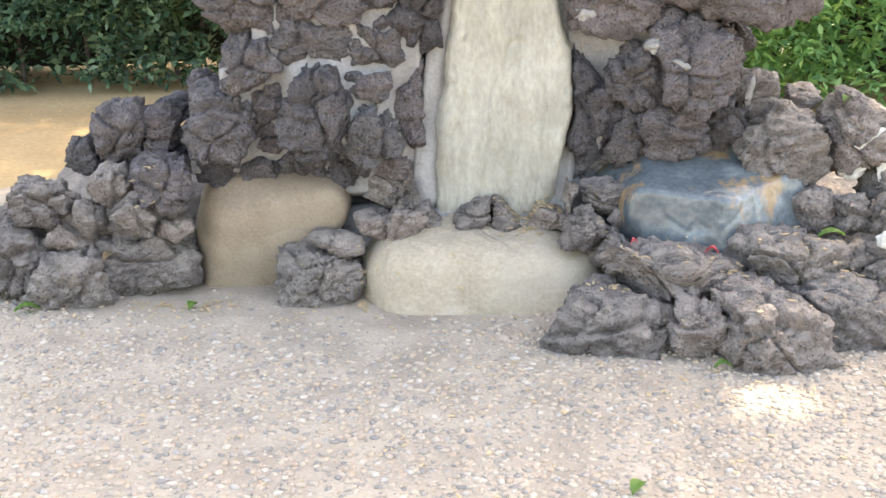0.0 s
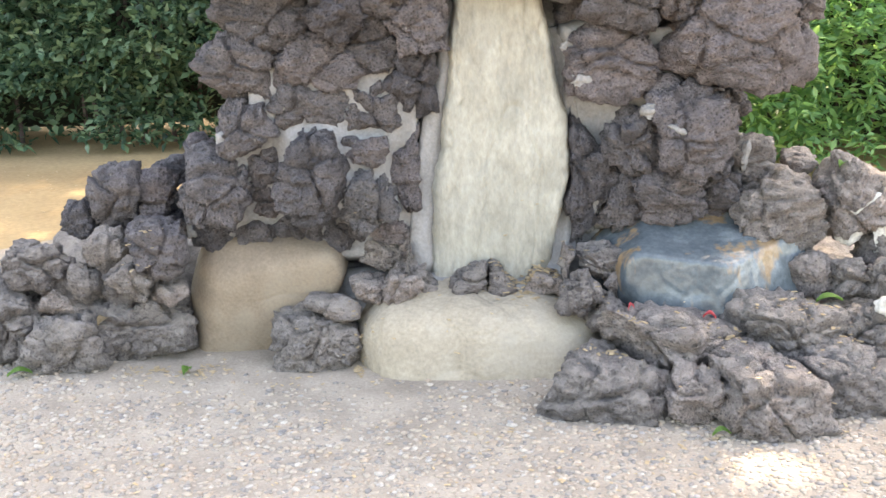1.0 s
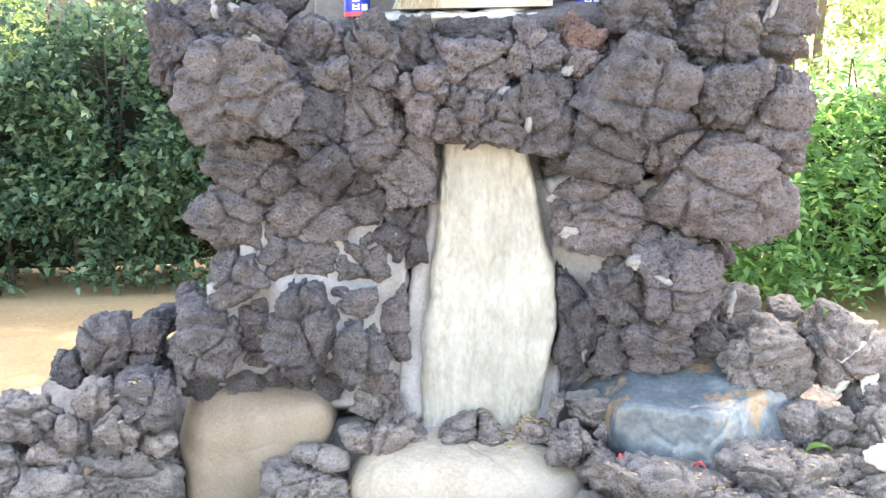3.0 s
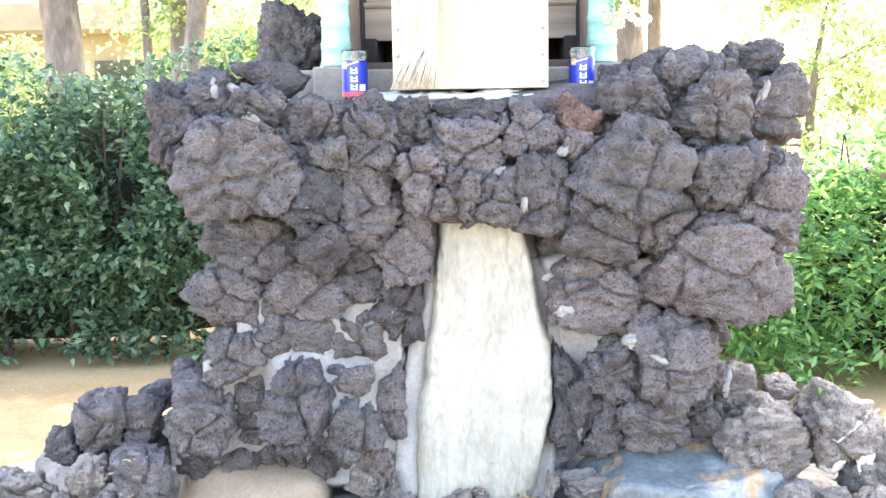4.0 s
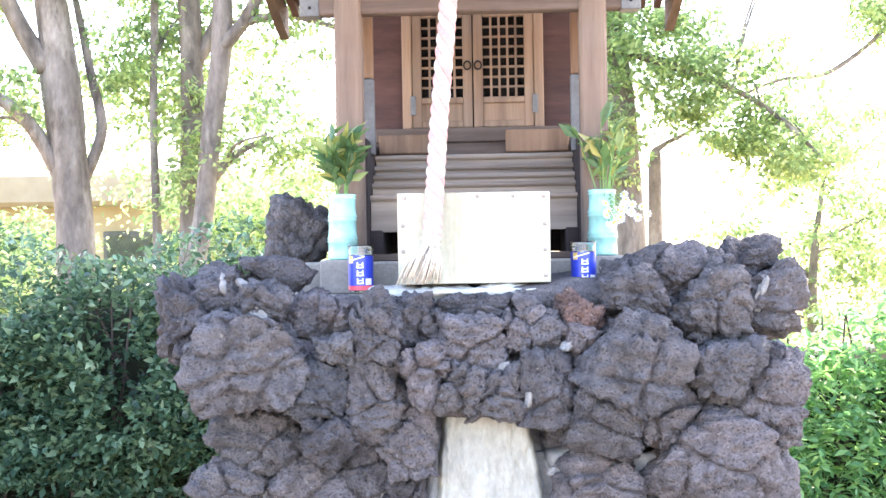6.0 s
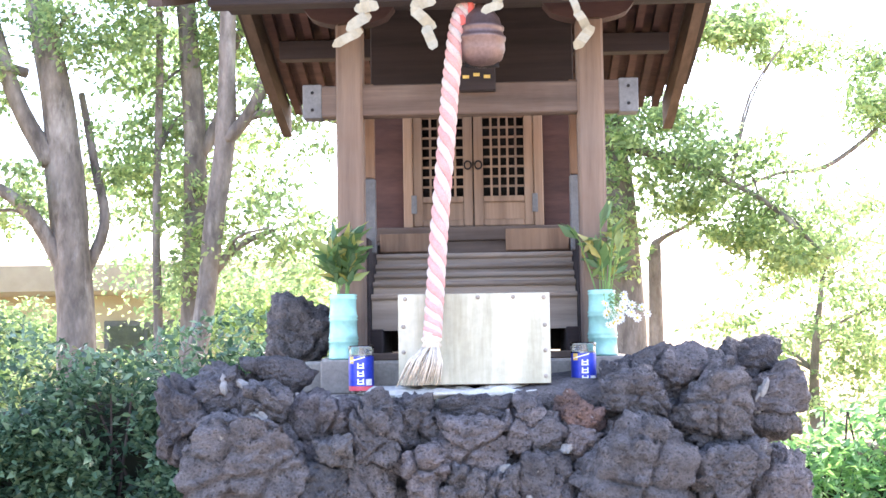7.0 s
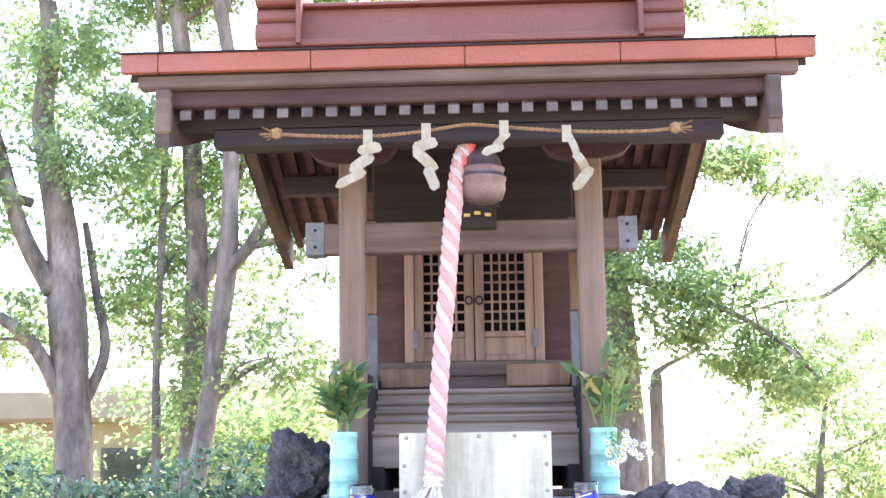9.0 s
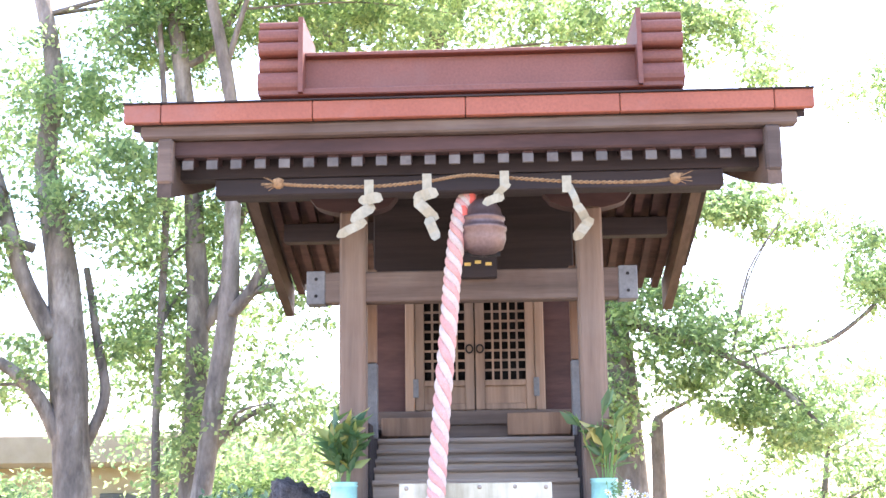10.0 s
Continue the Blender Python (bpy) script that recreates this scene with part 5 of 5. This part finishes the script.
tree("broad grey-barked tree with forked limbs and light green leaves",
     [(-2.28, 8, -0.05, 0.178), (-2.27, 8, 0.6, 0.133), (-2.28, 8, 1.6, 0.122), (-2.34, 8, 2.35, 0.126), (-2.38, 8, 2.75, 0.111), (-2.45, 8, 3.2, 0.096), (-2.58, 8.1, 3.7, 0.074), (-2.55, 8.1, 4.3, 0.063), (-2.75, 8.2, 5.1, 0.052), (-3.2, 8.3, 6.2, 0.037)],
     [[(-2.42, 7.95, 2.5, 0.067), (-2.65, 7.9, 2.95, 0.056), (-2.85, 7.9, 3.6, 0.044), (-3.2, 7.9, 4.3, 0.030)],
      [(-2.3, 8.0, 1.7, 0.06), (-2.45, 7.9, 2.05, 0.05), (-2.6, 7.8, 2.25, 0.041), (-2.85, 7.7, 2.35, 0.030), (-3.3, 7.7, 2.2, 0.022)],
      [(-2.3, 8.1, 1.7, 0.044), (-2.12, 8.1, 2.1, 0.037), (-2.18, 8.1, 2.5, 0.030), (-2.3, 8.2, 3.0, 0.022)],
      [(-2.6, 8, 3.1, 0.037), (-3.0, 8, 3.2, 0.026), (-3.6, 8, 3.1, 0.015)]],
     [(-2.6, 8.3, 4.2, 0.7, 0.7, 0.5), (-3.0, 7.8, 3.2, 0.5, 0.5, 0.5), (-2.1, 7.9, 3.5, 0.5, 0.5, 0.45), (-2.9, 8.0, 2.3, 0.5, 0.5, 0.3), (-1.9, 8.6, 4.9, 0.5, 0.5, 0.4)], 11500, 1, 0.058)
tree("thin straight grey tree stem", [(-1.78, 8.2, -0.05, 0.033), (-1.79, 8.2, 1.5, 0.030), (-1.8, 8.2, 2.2, 0.027), (-1.78, 8.2, 3.5, 0.024), (-1.86, 8.2, 4.7, 0.018), (-2.0, 8.3, 5.8, 0.009)],
     [[(-1.8, 8.2, 4.4, 0.010), (-2.0, 8.2, 4.75, 0.007), (-2.3, 8.2, 4.55, 0.004)]],
     [(-1.8, 8.6, 3.3, 0.6, 0.5, 0.6), (-1.9, 8.5, 2.6, 0.5, 0.5, 0.4), (-1.9, 8.4, 4.9, 0.6, 0.5, 0.4)], 6000, 2, 0.058)
tree("grey-barked twin tree clad with ivy at its foot",
     [(-1.6, 8.3, -0.05, 0.111), (-1.58, 8.3, 1.5, 0.085), (-1.56, 8.3, 2.5, 0.078), (-1.6, 8.3, 3.3, 0.067), (-1.66, 8.3, 4.0, 0.063), (-1.76, 8.3, 4.7, 0.059), (-1.9, 8.4, 5.6, 0.037)],
     [[(-1.53, 8.3, 2.6, 0.052), (-1.38, 8.35, 2.9, 0.044), (-1.3, 8.4, 3.4, 0.033), (-1.0, 8.5, 3.8, 0.022)],
      [(-1.72, 8.3, 4.45, 0.026), (-1.5, 8.3, 4.6, 0.022), (-1.3, 8.3, 5.0, 0.015)]],
     [(-1.3, 8.7, 3.6, 0.6, 0.5, 0.5), (-1.6, 8.6, 5.0, 0.9, 0.7, 0.5), (-1.55, 8.15, 2.0, 0.22, 0.2, 0.4), (-1.6, 8.9, 2.6, 0.7, 0.4, 0.5)], 9000, 3, 0.058)
tree("slender leaning grey tree forking above head height",
     [(-1.62, 7.8, -0.05, 0.089), (-1.5, 7.8, 1.0, 0.070), (-1.4, 7.8, 1.6, 0.063), (-1.35, 7.8, 2.1, 0.061), (-1.28, 7.8, 2.6, 0.063), (-1.26, 7.8, 3.2, 0.052), (-1.27, 7.8, 3.9, 0.044), (-1.4, 7.8, 4.6, 0.041), (-1.6, 7.9, 5.4, 0.030)],
     [[(-1.27, 7.78, 2.6, 0.044), (-1.1, 7.75, 2.8, 0.041), (-0.95, 7.7, 3.1, 0.037), (-0.7, 7.7, 3.5, 0.026)],
      [(-1.12, 7.76, 2.75, 0.026), (-0.85, 7.7, 2.78, 0.022), (-0.4, 7.7, 2.65, 0.013)],
      [(-1.38, 7.8, 1.75, 0.037), (-1.2, 7.9, 1.95, 0.026), (-1.0, 8.0, 2.05, 0.018)],
      [(-1.32, 7.8, 4.3, 0.022), (-1.15, 7.8, 4.9, 0.015), (-0.95, 7.8, 5.4, 0.009)]],
     [(-0.75, 7.8, 2.05, 0.55, 0.5, 0.3), (-0.7, 7.8, 2.9, 0.45, 0.4, 0.35), (-0.9, 8.1, 3.6, 0.5, 0.5, 0.4), (-1.2, 8.3, 5.1, 1.0, 0.7, 0.4), (-0.2, 8.4, 4.9, 0.9, 0.6, 0.35)], 12000, 4, 0.058)
# crown parts at y under 8 are unseen, added to shade the left soil
tree("tall tree arching over behind the shrine roof",
     [(-0.3, 9.5, -0.05, 0.18), (-0.3, 9.5, 2.5, 0.14), (-0.1, 9.5, 4.2, 0.1), (0.2, 9.4, 5.4, 0.07), (0.9, 9.2, 6.2, 0.05)],
     [[(-0.3, 9.5, 4.2, 0.06), (-0.7, 9.4, 5.2, 0.045), (-0.2, 9.3, 5.75, 0.035), (0.5, 9.2, 5.65, 0.025)],
      [(-0.6, 9.4, 4.9, 0.04), (-1.2, 9.2, 5.4, 0.03), (-1.8, 9.0, 5.3, 0.02)]],
     [(0.4, 7.0, 5.5, 1.3, 1.2, 0.4), (-0.7, 7.1, 5.6, 1.0, 1.1, 0.4), (0.2, 9.4, 5.4, 1.3, 0.8, 0.4), (1.6, 9.2, 5.3, 0.7, 0.8, 0.6), (2.3, 9.2, 5.1, 0.45, 0.5, 0.35), (2.65, 9.2, 4.75, 0.3, 0.4, 0.22), (-0.8, 9.4, 5.6, 0.8, 0.7, 0.4), (1.1, 9.0, 4.9, 0.4, 0.6, 0.35), (0.9, 7.6, 6.2, 1.6, 1.3, 0.4), (-0.3, 7.9, 6.3, 1.5, 1.3, 0.4)], 34000, 5, 0.062)
tree("light-leaved tree with drooping branches beyond the shrine",
     [(1.26, 8, -0.05, 0.15), (1.28, 8, 1.2, 0.12), (1.25, 8, 2.1, 0.11), (1.2, 8.1, 2.9, 0.09), (1.3, 8.2, 4, 0.06)],
     [[(1.2, 8, 2.6, 0.035), (1.6, 7.9, 2.45, 0.028), (2.1, 7.8, 2.2, 0.018), (2.5, 7.7, 1.8, 0.01)]],
     [(1.5, 7.9, 2.5, 0.5, 0.4, 0.4), (2.0, 7.8, 2.35, 0.45, 0.4, 0.3), (2.35, 7.8, 1.95, 0.35, 0.4, 0.28), (1.2, 8, 3.0, 0.35, 0.4, 0.4), (1.9, 8.2, 3.4, 0.5, 0.3, 0.12), (1.1, 7.8, 2.0, 0.2, 0.3, 0.4), (2.2, 8.4, 3.45, 0.4, 0.3, 0.16), (2.55, 8.4, 3.3, 0.3, 0.3, 0.12), (2.0, 8.0, 2.0, 0.45, 0.3, 0.14), (2.5, 8.0, 1.85, 0.3, 0.3, 0.12)], 13000, 6, 0.056)
tree("small slim pale-barked tree with a thin arching branch",
     [(1.55, 8.6, -0.05, 0.06), (1.57, 8.6, 1.4, 0.05), (1.58, 8.6, 1.9, 0.045), (1.62, 8.6, 2.0, 0.02), (1.85, 8.6, 2.12, 0.014), (2.1, 8.6, 2.3, 0.011), (2.45, 8.6, 2.45, 0.013), (2.8, 8.6, 2.5, 0.017), (3.2, 8.6, 2.8, 0.014), (3.5, 8.6, 3.2, 0.01)],
     [], [(3.25, 8.8, 3.2, 0.3, 0.3, 0.3), (3.2, 8.6, 2.9, 0.22, 0.3, 0.2), (3.5, 9.2, 4.6, 0.35, 0.3, 0.2)], 2600, 7, 0.056)
tree("distant light green trees past the clearing", [(3.4, 11, -0.05, 0.06), (3.4, 11, 1.0, 0.04), (3.5, 11, 1.8, 0.02)], [],
     [(3.4, 11, 1.4, 1.1, 0.7, 0.7), (4.0, 11.2, 2.2, 0.9, 0.7, 0.6), (3.0, 11, 0.8, 0.9, 0.7, 0.6), (4.3, 11, 1.2, 0.8, 0.7, 0.9)], 9000, 8, 0.07)


def far_wood():
    """A belt of foliage far behind, seen between the nearer trees."""
    r = np.random.default_rng(21)
    blobs = []
    for i in range(34):
        x = r.uniform(-7, 0.2)
        blobs.append((x, 12 + r.uniform(-0.8, 1.5), r.uniform(0.3, 4.6) if i % 2 else r.uniform(0.5, 2.4), r.uniform(0.5, 1.0), 0.5, r.uniform(0.3, 0.6)))
    places, ways = spray(blobs, 60000, 31, 0.2, 80)
    ob = leaves("far_foliage", places, ways, 0.075, TREE_LEAF, None, 0.5, 0.25, 9)
    return tagged(ob, "sunlit light green foliage of the wood behind", "foliage", kind="stuff")


far_wood()


def hedge():
    h = empty("hedge", pose(-2.0, 6.0, 0), "dense dark glossy camellia hedge along the sandy clearing", "hedge")
    r = np.random.default_rng(41)
    n = 34000
    x = r.uniform(-3.6, -0.55, n)
    z = r.uniform(0.02, 1.0, n) ** 0.9
    front = r.uniform(0, 1, n) ** 2
    top = 1.02 + 0.24 * np.clip((x + 2.2) / 1.2, -0.5, 1) + np.array([0.16 * noise.noise(Vector((a * 2.2, 3, 0))) for a in x])
    zz = z * top + r.normal(scale=0.05, size=n)
    lump = np.array([0.16 * noise.noise(Vector((a * 2.4, b * 2.8, 1))) for a, b in zip(x, zz)])
    y = 5.62 + 0.35 * front + lump + 0.22 * np.clip(zz / top - 0.6, 0, 1)
    gap = np.array([noise.noise(Vector((a * 3.1, b * 3.4, 7))) for a, b in zip(x, zz)])
    keep = (gap > -0.2) | (front > 0.6)
    places = np.stack((x + 2.0, y - 6.0, np.maximum(zz, 0.03)), 1)[keep]
    ways = np.stack((r.normal(scale=0.7, size=n), -0.75 + r.normal(scale=0.3, size=n), 0.15 + r.normal(scale=0.4, size=n)), 1)[keep]
    leaves("hedge_leaves", places, ways, 0.058, HEDGE_LEAF, h, 0.5, 0.35, 42, 0.1)
    # looser shoots on top
    m = 3600
    x = r.uniform(-2.6, -0.5, m)
    z = 1.05 + r.uniform(0, 1, m) ** 1.5 * (0.34 + 0.1 * np.sin(x * 5))
    places = np.stack((x + 2.0, r.uniform(-0.2, 0.4, m), z), 1)
    ways = np.stack((r.normal(size=m), r.normal(size=m), 0.5 + r.normal(scale=0.5, size=m)), 1)
    leaves("shoot_foliage", places, ways, 0.055, HEDGE_LEAF, h, 0.45, 0.3, 43)
    # near-black lump that stands in for the shade between the leaves
    ob = stone("hedge_inner_shade", 0.0, 0.22, 0.5, 3.2, 0.4, 1.15, 0, INNER_SHADE, 4, None, 0.4, 14, 0.92, 5)
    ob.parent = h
    for i in range(22):
        a = r.uniform(-1.5, 1.4)
        part("hedge_stem", tube([(a, r.uniform(-0.25, 0), 0, 0.012), (a + r.uniform(-0.1, 0.1), -0.1, 0.5, 0.009), (a + r.uniform(-0.2, 0.2), -0.1, 1.1, 0.005)], 5), TWIG, h)


def shrub():
    s = empty("shrub", pose(1.8, 5.4, 0), "bright green leafy shrub with drooping pinnate leaves", "shrub")
    r = np.random.default_rng(51)
    places, ways = [], []
    for i in range(1000):
        x, z = r.uniform(-0.8, 1.5), r.uniform(0.05, 1.0) ** 0.85
        top = 1.0 + 0.22 * min(max(x + 0.2, -0.6), 1)
        z *= top
        y = -0.45 + 0.5 * r.uniform() ** 1.6 + 0.25 * (z / top) ** 2
        a = Vector((x, y, z))
        d = Vector((r.normal() * 0.7, -0.8, r.normal() * 0.3 - 0.25)).normalized()
        side = d.cross(Vector((0, 0, 1))).normalized()
        ln = r.uniform(0.14, 0.26)
        for k in range(9):
            u = (k + 1) / 9
            p = a + d * ln * u + Vector((0, 0, -0.06 * u * u))
            for e in (-1, 1):
                places.append(p)
                ways.append(side * e + d * 0.55 + Vector((0, 0, -0.3)))
        places.append(a + d * ln)
        ways.append(d)
    leaves("shrub_leaves", np.array([p[:] for p in places]), np.array([w[:] for w in ways]), 0.058, SHRUB_LEAF, s, 0.4, 0.25, 52)
    for i in range(14):
        x = r.uniform(-0.6, 1.3)
        part("shrub_stem", tube([(x, 0, 0, 0.012), (x + r.uniform(-0.1, 0.1), -0.05, 0.5, 0.009), (x + r.uniform(-0.2, 0.2), -0.1, 1.0, 0.004)], 5), TWIG, s)
    # dark filling in place of the shrub's inner shade
    ob = stone("shrub_inner_shade", 0.5, 0.25, 0.42, 2.3, 0.4, 0.95, 0, INNER_SHADE, 4, None, 0.4, 14, 0.92, 6)
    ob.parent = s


hedge()
shrub()


def shading_tree():
    """Unseen tree added beside the clearing; its crown breaks the sun on the paving into patches."""
    t = empty("tree", pose(3.9, 5.2, 0), "unseen leafy tree added beside the clearing to shade the paving", "tree")
    part("trunk", tube(smooth_path([(0, 0, -0.05, 0.2), (0, 0, 2, 0.16), (-0.3, 0.1, 4, 0.12), (-0.8, 0.2, 5.6, 0.07)], 6), 14, None, 0.12), BARK, t, "", True)
    places, ways = spray([(2.7, 5.2, 5.6, 1.0, 1.0, 0.5), (3.2, 5.0, 5.9, 0.9, 0.9, 0.5), (2.4, 4.7, 5.3, 0.6, 0.7, 0.4), (3.6, 5.6, 5.6, 0.9, 0.9, 0.5), (3.4, 4.3, 5.5, 0.9, 0.7, 0.5), (2.9, 3.9, 5.0, 0.6, 0.6, 0.4)], 17000, 77, 0.2, 24)
    # leaves are left out on the sun's way to chosen spots
    foot = places - np.array(SUN_WAY)[None] * (places[:, 2] / SUN_WAY.z)[:, None]
    lit = np.zeros(len(foot), bool)
    for x, y, rx, ry in ((0.31, 2.45, 0.12, 0.1), (0.65, 2.3, 0.13, 0.13), (0.45, 1.95, 0.12, 0.07), (-0.57, 2.2, 0.07, 0.05), (0.9, 2.63, 0.11, 0.07), (0.96, 2.8, 0.1, 0.08)):
        lit |= ((foot[:, 0] - x) / rx) ** 2 + ((foot[:, 1] - y) / ry) ** 2 < 1
    leaves("crown", places[~lit] - np.array((3.9, 5.2, 0)), ways[~lit], 0.1, TREE_LEAF, t, 0.55, 0.25, 78)


shading_tree()


def house():
    h = empty("house", pose(-4.6, 15, 0), "cream-walled house far behind the trees", "house")
    part("wall", boxes((-3.5, 3.0, 0, 4, 0, 1.9), soft=0), HOUSE_WALL, h)
    part("roof", boxes((-3.8, 3.3, -0.4, 4.4, 1.9, 2.3), soft=0.05), HOUSE_ROOF, h)
    for x in (-2.2, -0.6, 1.2):
        w = part("window", boxes((x - 0.5, x + 0.5, -0.05, 0.02, 0.7, 1.6), soft=0.01), STEEL, h)
        part("pane", boxes((x - 0.44, x - 0.02, -0.06, -0.052, 0.76, 1.54), soft=0), GLASS, w)
        part("pane", boxes((x + 0.02, x + 0.44, -0.06, -0.052, 0.76, 1.54), soft=0), GLASS, w)


house()


# ---- mortar smears and lime stains on the rocks ----
bpy.context.view_layer.update()
GRAPH = bpy.context.evaluated_depsgraph_get()
SMEARS = [0]


def smear(x, y, z, w, h, turn, material):
    """A thin uneven patch on the rock face at (x, z)."""
    SMEARS[0] += 1
    hit, place, _, _, _, _ = scene.ray_cast(GRAPH, Vector((x, 2.3, z)), Vector((0, 1, 0)))
    y = place.y - 0.006 if hit and place.y < y + 0.25 else y
    name = "mortar_joint" if material is MORTAR else "lime_stain"
    return under_mound(stone(name, x, y + 0.011, z, w * 1.1, 0.026, h * 1.1, turn, material, 4, None, 1.0, 9, 0.7, 300 + SMEARS[0], 0.95, 10, 0.2))


smear(0.307, 3.075, 0.764, 0.045, 0.025, 0, MORTAR)
smear(0.332, 2.981, 0.682, 0.060, 0.036, -10, MORTAR)
smear(0.341, 2.945, 1.035, 0.024, 0.056, -20, MORTAR)
smear(0.493, 2.917, 0.613, 0.044, 0.035, 20, STAIN)
smear(0.554, 2.916, 0.570, 0.047, 0.019, 40, STAIN)
smear(1.024, 2.943, 0.371, 0.081, 0.052, -20, LIME)
smear(1.000, 2.970, 0.288, 0.062, 0.053, 0, LIME)
smear(1.074, 2.970, 0.301, 0.044, 0.124, 0, LIME)
smear(1.056, 3.056, 0.201, 0.024, 0.092, 5, LIME)
smear(1.030, 2.812, 0.181, 0.086, 0.057, 30, LIME)
smear(0.377, 3.032, 0.365, 0.020, 0.080, 0, STAIN)
smear(0.368, 3.047, 0.295, 0.029, 0.035, 0, STAIN)
smear(-0.637, 3.012, 0.336, 0.037, 0.087, 0, MORTAR)
smear(0.744, 3.084, 0.476, 0.023, 0.073, 0, MORTAR)
smear(-0.464, 2.984, 1.227, 0.041, 0.022, 30, MORTAR)
smear(-0.413, 2.899, 1.162, 0.059, 0.024, 40, MORTAR)
smear(-0.513, 3.079, 1.233, 0.017, 0.049, 0, MORTAR)
smear(0.329, 2.959, 1.071, 0.027, 0.027, 0, STAIN)
smear(0.172, 2.948, 1.021, 0.027, 0.046, 30, STAIN)
smear(0.231, 2.937, 0.953, 0.019, 0.041, 0, STAIN)
smear(0.818, 3.051, 1.189, 0.026, 0.087, 20, STAIN)


# ---- litter ----
bpy.context.view_layer.update()


def drop(x, y, top):
    """The height of what lies under the point, from top downwards."""
    hit, place, _, _, _, _ = scene.ray_cast(bpy.context.evaluated_depsgraph_get(), Vector((x, y, top)), Vector((0, 0, -1)))
    return place.z if hit else 0.0


def chips(name, spots, material, size, label, category):
    """Small curled flakes strewn over the spots (x, y, from height, spread across, spread deep, count)."""
    r = random.Random(61)
    verts, faces = [], []
    for x, y, top, rx, ry, n in spots:
        for _ in range(n):
            px, py = x + r.gauss(0, rx), y + r.gauss(0, ry)
            z = drop(px, py, top) + r.uniform(0.001, 0.005)
            a, s, curl = r.uniform(0, 6.3), size * r.uniform(0.5, 1.4), r.uniform(-0.3, 0.5)
            c, q = math.cos(a) * s, math.sin(a) * s
            k = len(verts)
            wide = r.uniform(0.3, 0.6)
            verts += [(px - c - q * wide, py - q + c * wide, z), (px - c + q * wide, py - q - c * wide, z), (px + c + q * wide, py + q - c * wide, z + s * curl), (px + c - q * wide, py + q + c * wide, z + s * curl)]
            verts += [(vx, vy, vz - 0.0008) for vx, vy, vz in verts[k:k + 4]]
            faces += [(k, k + 1, k + 2, k + 3), (k + 7, k + 6, k + 5, k + 4), (k, k + 4, k + 5, k + 1), (k + 1, k + 5, k + 6, k + 2), (k + 2, k + 6, k + 7, k + 3), (k + 3, k + 7, k + 4, k)]
    return tagged(raw(name, verts, faces, material), label, category, kind="stuff")


chips("wood_chips", ((-0.75, 2.9, 0.4, 0.03, 0.03, 35), (-0.62, 2.88, 0.4, 0.035, 0.025, 30), (0.2, 2.99, 0.4, 0.045, 0.03, 170), (0.39, 2.68, 0.3, 0.03, 0.02, 35), (0.63, 2.68, 0.4, 0.03, 0.03, 18),
                     (-0.22, 2.88, 0.4, 0.01, 0.04, 40), (0.8, 2.75, 0.4, 0.05, 0.05, 20), (0.9, 2.72, 0.4, 0.06, 0.05, 24), (0.45, 2.8, 0.5, 0.1, 0.08, 16), (0.6, 2.5, 0.4, 0.15, 0.1, 16)),
      CHIP, 0.006, "pale wood chips and dry petals caught between rocks", "wood chips")
chips("ground_litter", ((-0.3, 2.4, 0.3, 0.5, 0.35, 130), (0.4, 2.3, 0.3, 0.5, 0.3, 130), (-1.7, 4.9, 0.3, 0.6, 0.5, 160), (-0.4, 2.85, 0.1, 0.4, 0.06, 70)), CHIP, 0.005, "tiny pale flakes strewn over paving and soil", "litter")


def fallen(x, y, top, length, turn, material, label, name="fallen_leaf", category="leaf"):
    """A single pointed leaf lying where it fell."""
    z = drop(x, y, top) + 0.004
    bm = bmesh.new()
    mid, lft, rgt = [], [], []
    for i in range(7):
        u = i / 6
        w = 0.28 * length * math.sin(math.pi * min(u * 0.92 + 0.04, 1))
        mid.append(bm.verts.new((length * (u - 0.5), 0, 0.012 * math.sin(math.pi * u))))
        lft.append(bm.verts.new((length * (u - 0.5), w, 0.012 * math.sin(math.pi * u) + 0.006)))
        rgt.append(bm.verts.new((length * (u - 0.5), -w, 0.012 * math.sin(math.pi * u) + 0.006)))
    for i in range(6):
        bm.faces.new((mid[i], mid[i + 1], lft[i + 1], lft[i]))
        bm.faces.new((rgt[i], rgt[i + 1], mid[i + 1], mid[i]))
    bmesh.ops.solidify(bm, geom=bm.faces[:], thickness=0.0006)
    ob = part(name, bm, material)
    ob.matrix_world = pose(x, y, z, 0, 0, turn)
    return tagged(ob, label, category, "fallen leaves" if name == "fallen_leaf" else "")


GREEN = "fresh green leaf fallen on the ground"
fallen(0.576, 2.44, 0.3, 0.042, 10, GREEN_BIT, GREEN)
fallen(0.32, 1.94, 0.3, 0.05, 60, GREEN_BIT, GREEN)
fallen(-0.64, 2.86, 0.5, 0.045, 80, GREEN_BIT, "yellow-green leaf resting on a lava rock")
fallen(-1.05, 2.86, 0.5, 0.06, 20, GREEN_BIT, "green leaf lying among lava rocks")
fallen(0.9, 2.8, 0.5, 0.065, 5, GREEN_BIT, "long green leaf lying on lava rocks")
fallen(0.98, 3.02, 0.8, 0.04, 50, GREEN_BIT, "small green leaf on a lava rock")
fallen(-0.85, 2.93, 0.5, 0.055, 70, CHIP, "curled dry brown leaf beside the rocks")
fallen(0.61, 2.76, 0.5, 0.03, -20, PINK, "pink paper scrap on a lava rock", "paper_scrap", "paper scrap")
fallen(0.43, 2.78, 0.5, 0.018, 30, PINK, "pink paper scrap on a lava rock", "paper_scrap", "paper scrap")
